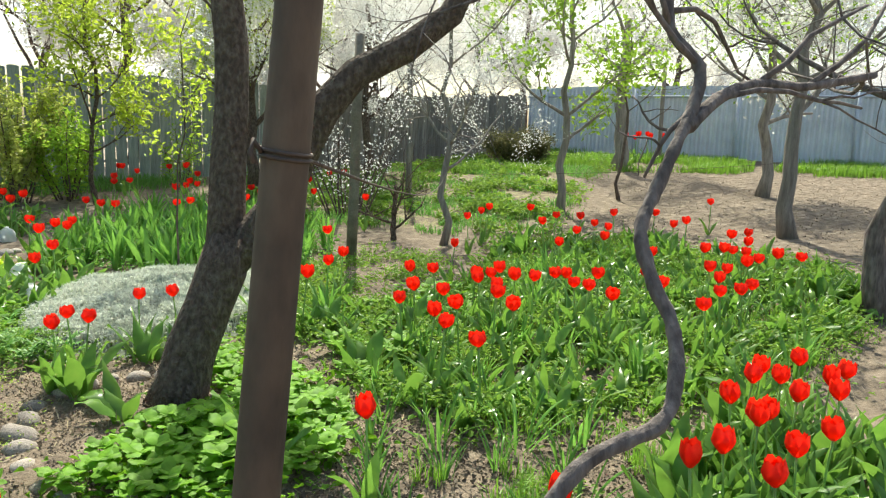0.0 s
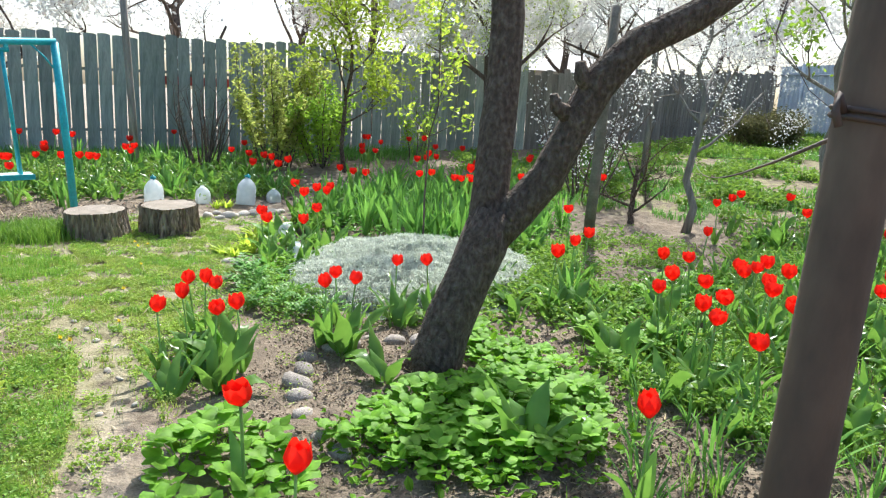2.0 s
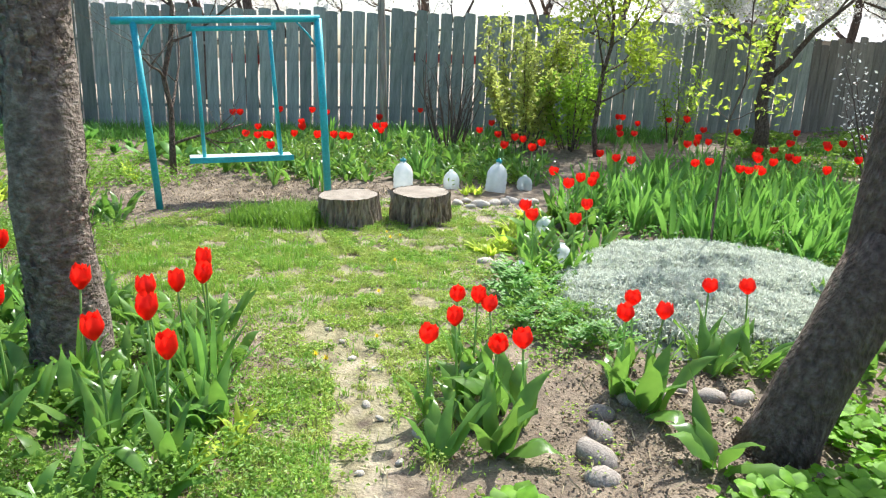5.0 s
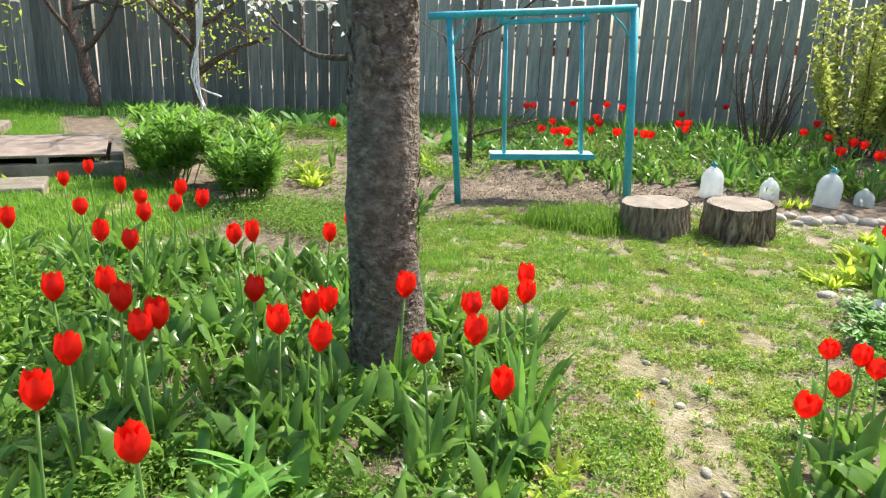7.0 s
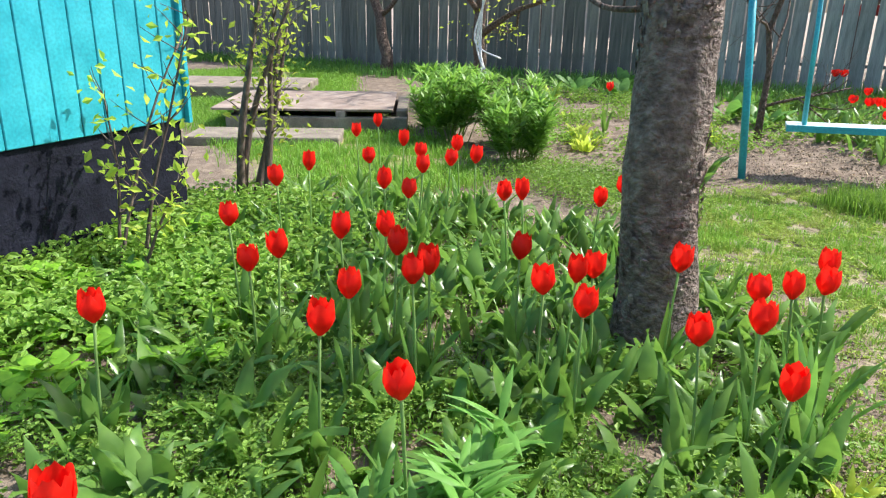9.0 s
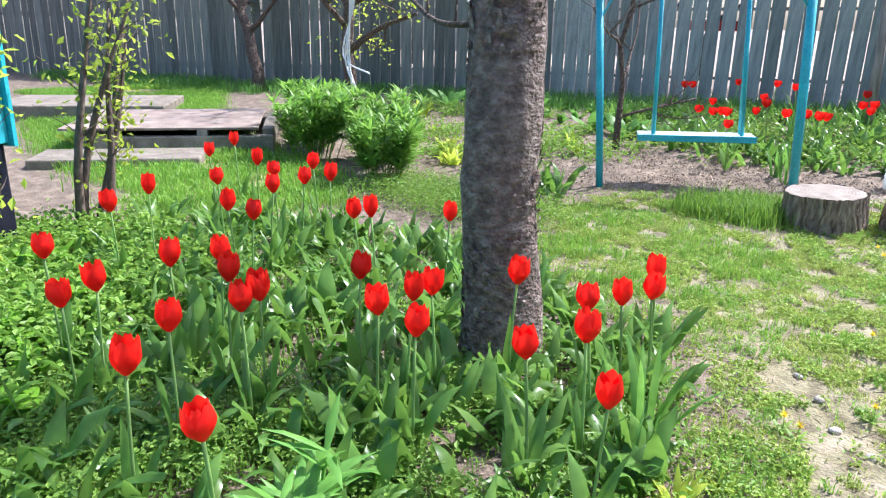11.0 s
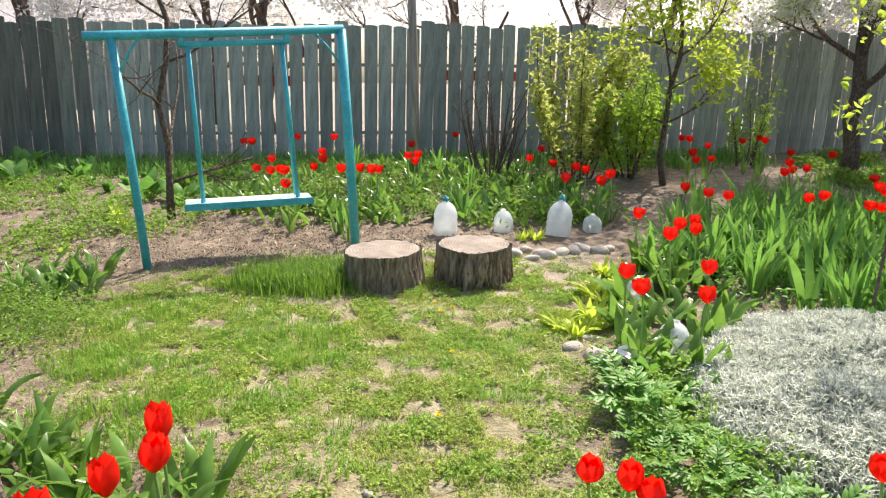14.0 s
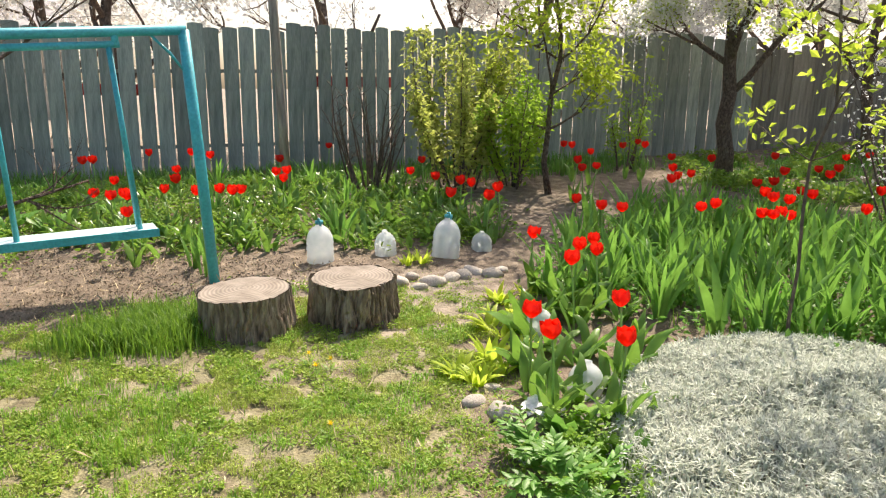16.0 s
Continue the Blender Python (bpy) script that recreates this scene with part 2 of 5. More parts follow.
M_HEDGE = leafy("dull_hedge_leaf", (0.07, 0.08, 0.03), (0.16, 0.15, 0.06), 0.6, 0.3, 10)


def stump_top():
    m, nt, b, ln = material("sawn_wood_rings")
    tc = nt.nodes.new("ShaderNodeTexCoord")
    wv = nt.nodes.new("ShaderNodeTexWave")
    wv.wave_type, wv.rings_direction = "RINGS", "Z"
    wv.inputs["Scale"].default_value = 14
    wv.inputs["Distortion"].default_value = 3
    wv.inputs["Detail"].default_value = 3
    ln.new(tc.outputs["Object"], wv.inputs["Vector"])
    rp, nz = noise_ramp(nt, 9, [(0.3, (0.225, 0.19, 0.15)), (0.7, (0.37, 0.325, 0.27))])
    rings = mixed(nt, wv.outputs["Fac"], (0.75, 0.72, 0.7), (1.05, 1.03, 1.0))
    ln.new(mixed(nt, 1.0, rp.outputs[0], rings, "MULTIPLY"), b.inputs["Base Color"])
    b.inputs["Roughness"].default_value = 0.9
    bump(nt, b, wv.outputs["Fac"], 0.3, 0.005)
    return m


def bottle_plastic():
    """Milky thin plastic that passes light."""
    m, nt, b, ln = material("clear_bottle_plastic")
    rp, nz = noise_ramp(nt, 20, [(0.3, (0.78, 0.84, 0.86)), (0.7, (0.92, 0.95, 0.96))])
    ln.new(rp.outputs[0], b.inputs["Base Color"])
    b.inputs["Roughness"].default_value = 0.18
    tr, tp = nt.nodes.new("ShaderNodeBsdfTranslucent"), nt.nodes.new("ShaderNodeBsdfTransparent")
    ln.new(rp.outputs[0], tr.inputs["Color"])
    prev = b.outputs[0]
    for other, share in ((tr.outputs[0], 0.5), (tp.outputs[0], 0.22)):
        mx = nt.nodes.new("ShaderNodeMixShader")
        mx.inputs[0].default_value = share
        ln.new(prev, mx.inputs[1])
        ln.new(other, mx.inputs[2])
        prev = mx.outputs[0]
    ln.new(prev, nt.nodes["Material Output"].inputs["Surface"])
    bump(nt, b, nz.outputs["Fac"], 0.5, 0.015)
    return m


M_SAWN, M_BOTTLE = stump_top(), bottle_plastic()
M_BLACK.node_tree.nodes["Principled BSDF"].inputs["Specular IOR Level"].default_value = 0.12


# ---- mesh helpers ----
def soft(v):
    return np.log1p(np.exp(np.minimum(4 * v, 60))) / 4


def gz(x, y):
    """Height of the ground: level by the path, rising towards the fences."""
    return 0.045 * np.minimum(soft(np.asarray(y, float) - 4.8), 9) + 0.06 * np.minimum(soft(np.asarray(x, float) - 5), 14)


def gh(x, y):
    return float(gz(x, y))


class Build:
    """Gathers vertices and faces for one mesh."""

    def __init__(self):
        self.v, self.f = [], []

    def add(self, verts, faces):
        n = len(self.v)
        self.v.extend(tuple(p) for p in verts)
        self.f.extend(tuple(i + n for i in f) for f in faces)

    def tube(self, pts, radii, sides=7, rough=0.0, cap=True):
        pts = [Vector(p) for p in pts]
        n = len(self.v)
        t0 = (pts[1] - pts[0]).normalized()
        side = t0.orthogonal().normalized()
        for i, p in enumerate(pts):
            t = (pts[min(i + 1, len(pts) - 1)] - pts[max(i - 1, 0)]).normalized()
            side = (side - t * side.dot(t)).normalized()
            up = t.cross(side)
            for k in range(sides):
                a = 2 * math.pi * k / sides
                d = side * math.cos(a) + up * math.sin(a)
                r = radii[i]
                if rough:
                    r *= 1 + rough * noise.noise((p + d * 0.25) * 7) + 0.5 * rough * noise.noise((p + d * 0.15) * 21)
                self.v.append(tuple(p + d * r))
        for i in range(len(pts) - 1):
            for k in range(sides):
                a, b = n + i * sides + k, n + i * sides + (k + 1) % sides
                self.f.append((a, b, b + sides, a + sides))
        if cap:
            e = n + (len(pts) - 1) * sides
            self.f.append(tuple(range(e, e + sides)))
            self.f.append(tuple(range(n + sides - 1, n - 1, -1)))

    def leaf(self, base, yaw, length, width, rise=70, droop=40, segs=6, fold=0.2, shape="lance", twist=0.0, wave=0.0, phase=0.0):
        """One leaf as a bent, folded strip. rise: its angle at the base; droop: by how much it bends over."""
        p = Vector(base)
        n = len(self.v)
        for i in range(segs + 1):
            s = i / segs
            el = radians(rise - droop * s ** 1.3)
            d = Vector((math.cos(yaw) * math.cos(el), math.sin(yaw) * math.cos(el), math.sin(el)))
            side = Vector((-math.sin(yaw), math.cos(yaw), 0))
            nor = d.cross(side)
            tw = twist * s
            side = side * math.cos(tw) + nor * math.sin(tw)
            nor = d.cross(side)
            if shape == "strap":
                w = min(1, 0.75 + 0.5 * s) * (1 if s < 0.55 else max(0.02, math.cos((s - 0.55) / 0.45 * math.pi / 2)))
            elif shape == "oval":
                w = max(0.03, math.sin(math.pi * min(1, s * 0.94 + 0.05)) ** 0.7)
            else:
                w = max(0.02, math.sin(math.pi * (0.12 + 0.88 * s) ** 0.85))
            h = width * w / 2
            wob = wave * width * math.sin(s * 9 + phase)
            self.v.append(tuple(p - side * h + nor * (fold * h * -1 + wob)))
            self.v.append(tuple(p))
            self.v.append(tuple(p + side * h + nor * (fold * h * -1 - wob)))
            p = p + d * (length / segs)
        for i in range(segs):
            a = n + i * 3
            self.f += [(a, a + 1, a + 4, a + 3), (a + 1, a + 2, a + 5, a + 4)]

    def box(self, lo, hi, m=None, jag=0.0):
        c = [Vector((x, y, z)) for x in (lo[0], hi[0]) for y in (lo[1], hi[1]) for z in (lo[2], hi[2])]
        if m is not None:
            c = [m @ p for p in c]
        self.add(c, [(0, 1, 3, 2), (4, 6, 7, 5), (0, 4, 5, 1), (2, 3, 7, 6), (0, 2, 6, 4), (1, 5, 7, 3)])

    def mesh(self, name, mat, smooth=True):
        me = bpy.data.meshes.new(name)
        me.from_pydata(self.v, [], self.f)
        me.materials.append(mat)
        if smooth:
            me.shade_smooth()
        me.update()
        return me


def part(name, b, mat, parent=None, label="", smooth=True):
    """Links a built mesh as one object, under a thing or a part."""
    ob = new(name, b.mesh(name, mat, smooth) if isinstance(b, Build) else b)
    ob.parent = parent
    if label:
        ob["label"] = label
    return ob


def thing(name, label, category, group="", at=None):
    ob = tagged(new(name), label, category, group)
    ob.empty_display_size = 0.1
    if at is not None:
        ob.matrix_basis = at
    return ob


def bevelled(ob, w=0.01, seg=2):
    md = ob.modifiers.new("bevel", "BEVEL")
    md.width, md.segments = w, seg
    return ob


def arrays_mesh(name, verts, faces, mat, smooth=False):
    me = bpy.data.meshes.new(name)
    me.from_pydata(verts.tolist(), [], faces)
    me.materials.append(mat)
    if smooth:
        me.shade_smooth()
    me.update()
    return me


def blades(n, xs, ys, zs, length, width, lean):
    """Grass blades: five points each, bent outwards."""
    a = rng.uniform(0, 2 * np.pi, n)
    L = length * rng.uniform(0.5, 1.2, n)
    W = width * rng.uniform(0.6, 1.3, n)
    ln_ = lean * rng.uniform(0.2, 1.3, n)
    dx, dy = np.cos(a), np.sin(a)
    sx, sy = -dy * W / 2, dx * W / 2
    z = np.zeros((n, 5, 3))
    for k, (h, o, w) in enumerate(((0, 0, -1), (0, 0, 1), (0.6, 0.3, 0.8), (0.6, 0.3, -0.8), (0.95, 1, 0))):
        z[:, k, 0] = xs + dx * L * ln_ * o + sx * w
        z[:, k, 1] = ys + dy * L * ln_ * o + sy * w
        z[:, k, 2] = zs + L * h * np.cos(np.minimum(ln_ * o, 1.2)) - 0.005 * (h == 0)
    faces = []
    for i in range(0, n * 5, 5):
        faces.append((i, i + 1, i + 2, i + 3))
        faces.append((i + 3, i + 2, i + 4))
    return z.reshape(-1, 3), faces


def flakes(pts, size, flat=0.0, aspect=0.5, fold=0.25, lite=False):
    """Small folded leaves or petals at the given points, turned at random; lite: four points each."""
    n = len(pts)
    d = rng.normal(size=(n, 3))
    d[:, 2] *= 1 - flat
    d /= np.linalg.norm(d, axis=1)[:, None] + 1e-9
    u = rng.normal(size=(n, 3)) + np.array((0, 0, 3.0 * flat))
    s = np.cross(d, u)
    s /= np.linalg.norm(s, axis=1)[:, None] + 1e-9
    nn = np.cross(s, d)
    L = (size * rng.uniform(0.6, 1.35, n))[:, None]
    w = L * aspect
    if lite:
        v = np.zeros((n, 4, 3))
        v[:, 0] = pts
        v[:, 1] = pts + d * L * 0.5 - s * w / 2 + nn * w * fold
        v[:, 2] = pts + d * L
        v[:, 3] = pts + d * L * 0.5 + s * w / 2 + nn * w * fold
        return v.reshape(-1, 3), [(i, i + 3, i + 2, i + 1) for i in range(0, n * 4, 4)]
    v = np.zeros((n, 6, 3))
    v[:, 0] = pts
    v[:, 1] = pts + d * L * 0.35 - s * w / 2 + nn * w * fold
    v[:, 2] = pts + d * L * 0.75 - s * w * 0.38 + nn * w * fold
    v[:, 3] = pts + d * L - nn * w * fold * 0.5
    v[:, 4] = pts + d * L * 0.75 + s * w * 0.38 + nn * w * fold
    v[:, 5] = pts + d * L * 0.35 + s * w / 2 + nn * w * fold
    f = []
    for i in range(0, n * 6, 6):
        f.append((i, i + 3, i + 2, i + 1))
        f.append((i, i + 5, i + 4, i + 3))
    return v.reshape(-1, 3), f


def blob(pts_n, centre, radii):
    """Random points in an uneven ellipsoid."""
    p = rng.normal(size=(pts_n, 3))
    p /= np.linalg.norm(p, axis=1)[:, None]
    p *= rng.uniform(0.35, 1.0, pts_n)[:, None] ** 0.5
    return p * np.array(radii) + np.array(centre)


def spline(pts, n=6):
    """Points along a smooth curve through the given ones."""
    out = []
    P = [Vector(p) for p in pts]
    for i in range(len(P) - 1):
        a, b, c, d = P[max(i - 1, 0)], P[i], P[i + 1], P[min(i + 2, len(P) - 1)]
        for k in range(n):
            t = k / n
            out.append(0.5 * ((2 * b) + (c - a) * t + (2 * a - 5 * b + 4 * c - d) * t * t + (3 * b - a - 3 * c + d) * t ** 3))
    return out + [P[-1]]


# ---- ground ----
def inside(px, py, poly):
    hit = np.zeros(px.shape, bool)
    for (x1, y1), (x2, y2) in zip(poly, poly[1:] + poly[:1]):
        if y1 != y2:
            hit ^= ((y1 > py) != (y2 > py)) & (px < (x2 - x1) * (py - y1) / (y2 - y1) + x1)
    return hit


LAWN = [(-0.75, 0.4), (0.05, 0.4), (0.2, 1.6), (0.3, 2.9), (0.25, 4.0), (0.35, 5.0), (0.3, 6.3), (-1.0, 6.3), (-2.6, 5.3), (-2.7, 4.6), (-2.0, 3.6), (-0.9, 3.1), (-0.55, 2.4), (-0.45, 1.2)]
SWARD = [(-8.0, 3.0), (-4.6, 2.4), (-3.6, 3.4), (-4.6, 4.3), (-8.0, 5.2), (-12.0, 7.8), (-14.0, 5.0)]
ORCHARD = [(3.0, 7.6), (6.5, 6.0), (9.5, 9.5), (12.3, 11.5), (12.0, 15.0), (3.5, 12.5)]
TRACK = [(-0.05, 0.3), (0.45, 0.3), (0.41, 1.17), (0.28, 1.65), (0.15, 2.15), (0.0, 2.45), (-0.19, 2.85), (-0.52, 3.24), (-0.68, 3.2), (-0.5, 2.8), (-0.3, 2.5), (-0.17, 2.05), (-0.06, 1.6), (0.03, 1.17)]
DUSTY = [(-1.9, 6.2), (-0.2, 5.2), (0.45, 5.4), (0.5, 6.7), (-0.8, 6.8)]
RIGHT_DUST = [(6.4, 3.8), (9.0, 3.0), (15.5, 4.0), (14.5, 11.0), (10.0, 9.0), (7.5, 6.6)]


def near_poly(px, py, poly, band):
    """1 inside, falling to 0 over the band outside, by sampling shifted copies."""
    acc = inside(px, py, poly).astype(float)
    for k in range(8):
        a = k * math.pi / 4
        acc += inside(px + band * math.cos(a), py + band * math.sin(a), poly)
    return acc / 9


def ground_sheet():
    xs = np.concatenate([np.linspace(-400, -30, 14), np.linspace(-24, -7, 50), np.linspace(-6.9, 7, 280), np.linspace(7.2, 26, 60), np.linspace(32, 400, 14)])
    ys = np.concatenate([np.linspace(-400, -12, 14), np.linspace(-9, -1.2, 30), np.linspace(-1.1, 9, 230), np.linspace(9.2, 30, 60), np.linspace(36, 400, 14)])
    X, Y = np.meshgrid(xs, ys)
    Z = gz(X, Y)
    lumps = np.array([noise.noise((x * 1.7, y * 1.7, 3.0)) * 0.022 + noise.noise((x * 6, y * 6, 9.0)) * 0.010 for x, y in zip(X.ravel(), Y.ravel())]).reshape(X.shape)
    fine = np.array([noise.noise((x * 19, y * 19, 5.0)) for x, y in zip(X.ravel(), Y.ravel())]).reshape(X.shape)
    turf = np.maximum.reduce([near_poly(X, Y, LAWN, 0.18) * 0.52, near_poly(X, Y, SWARD, 0.4) * 0.7, near_poly(X, Y, ORCHARD, 0.5) * 0.4])
    dust = np.maximum.reduce([near_poly(X, Y, TRACK, 0.18) * 0.64, near_poly(X, Y, DUSTY, 0.2) * 0.66, near_poly(X, Y, LAWN, 0.12) * 0.42, near_poly(X, Y, RIGHT_DUST, 0.6) * 0.26])
    out = (Y > 12.6 + 0.32 * X) | (X > 22) | (Y < -9)
    dust = np.where(out, 1.0, dust)
    Z = Z + lumps + fine * 0.022 * (1 - turf) * (1 - 0.6 * dust)
    ny, nx = X.shape
    v = np.stack([X, Y, Z], -1).reshape(-1, 3)
    f = [(j * nx + i, j * nx + i + 1, (j + 1) * nx + i + 1, (j + 1) * nx + i) for j in range(ny - 1) for i in range(nx - 1)]
    me = arrays_mesh("ground", v, f, M_GROUND, True)
    for nm, val in (("turf", turf), ("dust", dust)):
        at = me.attributes.new(nm, "FLOAT", "POINT")
        at.data.foreach_set("value", val.ravel().astype(np.float32))
    return tagged(new("ground", me), "garden soil with thin turf and trodden bare patches", "ground", kind="structure")


ground_sheet()

# ---- fences ----
FENCE_A, FENCE_B = Vector((-26.4, 3.595)), Vector((12.4, 16.0))


def board_mesh(name, mat, w, h, t=0.022):
    b = Build()
    tops = [(-w / 2, h - 0.01), (-w / 6, h), (w / 5, h - 0.004), (w / 2, h - 0.018)]
    prof = [(-w / 2, 0), *tops, (w / 2, 0)]
    n = len(prof)
    b.add([(x, -t / 2, z) for x, z in prof] + [(x, t / 2, z) for x, z in prof],
          [tuple(range(n)), tuple(range(2 * n - 1, n - 1, -1)), *[(i, (i + 1) % n, (i + 1) % n + n, i + n) for i in range(n)]])
    return b.mesh(name, mat, False)


def plank_fence():
    root = tagged(new("wall_north"), "tall weathered grey-green board fence with narrow gaps", "fence", kind="structure")
    d = (FENCE_B - FENCE_A)
    length = d.length
    d.normalize()
    ang = math.degrees(math.atan2(d.y, d.x))
    kinds = [board_mesh("board", M_FENCE, w, h) for w, h in ((0.184, 1.87), (0.19, 1.91), (0.18, 1.85), (0.187, 1.88), (0.172, 1.9))]
    old = [board_mesh("board", M_FENCE2, 0.15, h) for h in (1.62, 1.68, 1.58)]
    dark = [board_mesh("board", M_FENCE0, w, h) for w, h in ((0.184, 1.84), (0.19, 1.9), (0.178, 1.8))]
    s = 0.0
    r = random.Random(3)
    while s < length:
        p = FENCE_A + d * s
        worn = p.x > 5.2
        me = r.choice(old if worn else dark if p.x < -6.3 + r.uniform(-0.5, 0.5) else kinds)
        ob = part("board", me, None, root)
        ob.matrix_basis = pose(p.x, p.y, gh(p.x, p.y) + r.uniform(-0.02, 0.03) - 0.02, r.uniform(-0.5, 0.5), r.uniform(-0.45, 0.45), ang)
        s += (0.152 if worn else r.choice((0.2, 0.197, 0.204, 0.21)))
    for z in (0.35, 1.3):
        b = Build()
        for k in range(30):
            p, q = FENCE_A + d * length * k / 30, FENCE_A + d * length * (k + 1) / 30
            n = Vector((-d.y, d.x)) * 0.035
            b.tube([(p.x + n.x, p.y + n.y, gh(p.x, p.y) + z), (q.x + n.x, q.y + n.y, gh(q.x, q.y) + z)], [0.03, 0.03], 4)
        part("rail", b, M_FENCE2, root, smooth=False)
    # red-painted planks nailed behind the boards
    for x0, x1, z in ((-4.4, -3.6, 1.08), (-1.85, -0.6, 1.17)):
        b = Build()
        b.box((x0 / d.x, 0.06, -0.07), (x1 / d.x, 0.08, 0.07), Matrix.Translation((0, 12.04, 0)) @ Matrix.Rotation(radians(ang), 4, "Z"))
        ob = part("red_plank", b, M_REDPAINT, root, "faded red plank behind the boards", False)
        ob.location.z = gh(x0, 12.04 + 0.32 * x0) + z


def corrugated_fence():
    a, e = Vector((12.5, 15.9)), Vector((18.2, 6.0))
    d = (e - a)
    n = 420
    v, f = [], []
    nor = Vector((-d.y, d.x)).normalized()
    for i in range(n + 1):
        p = a + d * i / n + nor * 0.02 * math.sin(i * math.pi / 2)
        z = gh(p.x, p.y)
        v += [(p.x, p.y, z - 0.1), (p.x, p.y, z + 1.75)]
    f = [(2 * i, 2 * i + 2, 2 * i + 3, 2 * i + 1) for i in range(n)]
    root = tagged(new("wall_east"), "pale blue-grey corrugated metal sheet fence", "fence", kind="structure")
    part("sheet", arrays_mesh("sheet", np.array(v), f, M_ZINC, True), None, root)
    for k in range(5):
        p = a + d * (0.05 + k * 0.22) - nor * 0.07
        b = Build()
        b.tube([(p.x, p.y, gh(p.x, p.y) - 0.1), (p.x, p.y, gh(p.x, p.y) + 1.8)], [0.04, 0.04], 8)
        part("post", b, M_ZINC, root)
    b = Build()
    p, q = a - nor * 0.04, e - nor * 0.04
    b.tube([(p.x, p.y, gh(p.x, p.y) + 1.55), (q.x, q.y, gh(q.x, q.y) + 1.55)], [0.03, 0.03], 4)
    part("rail", b, M_ZINC, root)


plank_fence()
corrugated_fence()


# ---- trees ----
def wander(p, d, length, steps, bend, lift=0.0, r=random):
    pts = [Vector(p)]
    d = Vector(d).normalized()
    for i in range(steps):
        d = (d + Vector((r.uniform(-bend, bend), r.uniform(-bend, bend), r.uniform(-bend, bend) + lift))).normalized()
        pts.append(pts[-1] + d * length / steps)
    return pts


def limbs(b, p, d, length, r0, depth, r, tips, bend=0.25, lift=0.05, spread=0.9, kids=(2, 4), sides=6):
    pts = wander(p, d, length, 5, bend, lift, r)
    radii = [r0 * (1 - 0.55 * i / 5) for i in range(6)]
    b.tube(pts, radii, sides, 0.15 if r0 > 0.02 else 0.0)
    if depth <= 1:
        tips.extend(pts[2:])
    if depth == 0:
        return
    for k in range(r.randint(*kids)):
        i = r.randint(2, 5)
        q = pts[i]
        dd = (pts[i] - pts[i - 1]).normalized()
        out = Vector((r.uniform(-1, 1), r.uniform(-1, 1), r.uniform(-0.5, 0.8))).normalized()
        limbs(b, q, dd * (1 - 0.5 * spread) + out * spread, length * r.uniform(0.5, 0.8), radii[i] * 0.65, depth - 1, r, tips, bend, lift, spread, kids, max(4, sides - 1))


def crown(tips, per, size, spread, mat, name="crown", aspect=0.55, flat=0.2):
    t = np.array([tuple(p) for p in tips])
    pts = np.repeat(t, per, 0) + rng.normal(size=(len(t) * per, 3)) * spread
    v, f = flakes(pts, size, flat, aspect, lite=True)
    return arrays_mesh(name, v, f, mat)


def tree(name, label, x, y, height, r0, seed, leaf=None, bark=None, lean=(0, 0), depth=3, per=10, size=0.05, spread=0.1, length=None, kids=(2, 4), first=0.45, n_limbs=6, group="", second=None, lift=0.08):
    r = random.Random(seed)
    root = thing(name, label, "tree", group, pose(x, y, gh(x, y) - 0.03))
    b = Build()
    steps = 9
    pts = [Vector((lean[0] * (i / steps), lean[1] * (i / steps), height * i / steps)) + Vector((r.uniform(-1, 1), r.uniform(-1, 1), 0)) * 0.02 * height * (0 < i) for i in range(steps + 1)]
    radii = [r0 * (1.25 if i == 0 else 1 - 0.6 * i / steps) for i in range(steps + 1)]
    b.tube(pts, radii, 10, 0.12)
    part("trunk", b, bark or M_TWIG, root)
    tips = []
    for k in range(n_limbs):
        lb = Build()
        s = first + (1 - first) * (k + 0.5) / n_limbs
        i = min(steps, int(s * steps))
        a = k * 2.4 + r.uniform(-0.4, 0.4)
        limbs(lb, pts[i], Vector((math.cos(a), math.sin(a), r.uniform(0.3, 0.9))), (length or height * 0.4) * r.uniform(0.7, 1.1), radii[i] * 0.55, depth - 1, r, tips, 0.22, lift, 0.9, kids, 6)
        part("branch", lb, bark or M_TWIG, root)
    if leaf:
        part("crown", crown(tips, per, size, spread, leaf), None, root)
    if second:
        part("young_leaves", crown(tips, max(1, per // 3), size * 0.9, spread * 1.1, second, "young_leaves"), None, root)
    return root


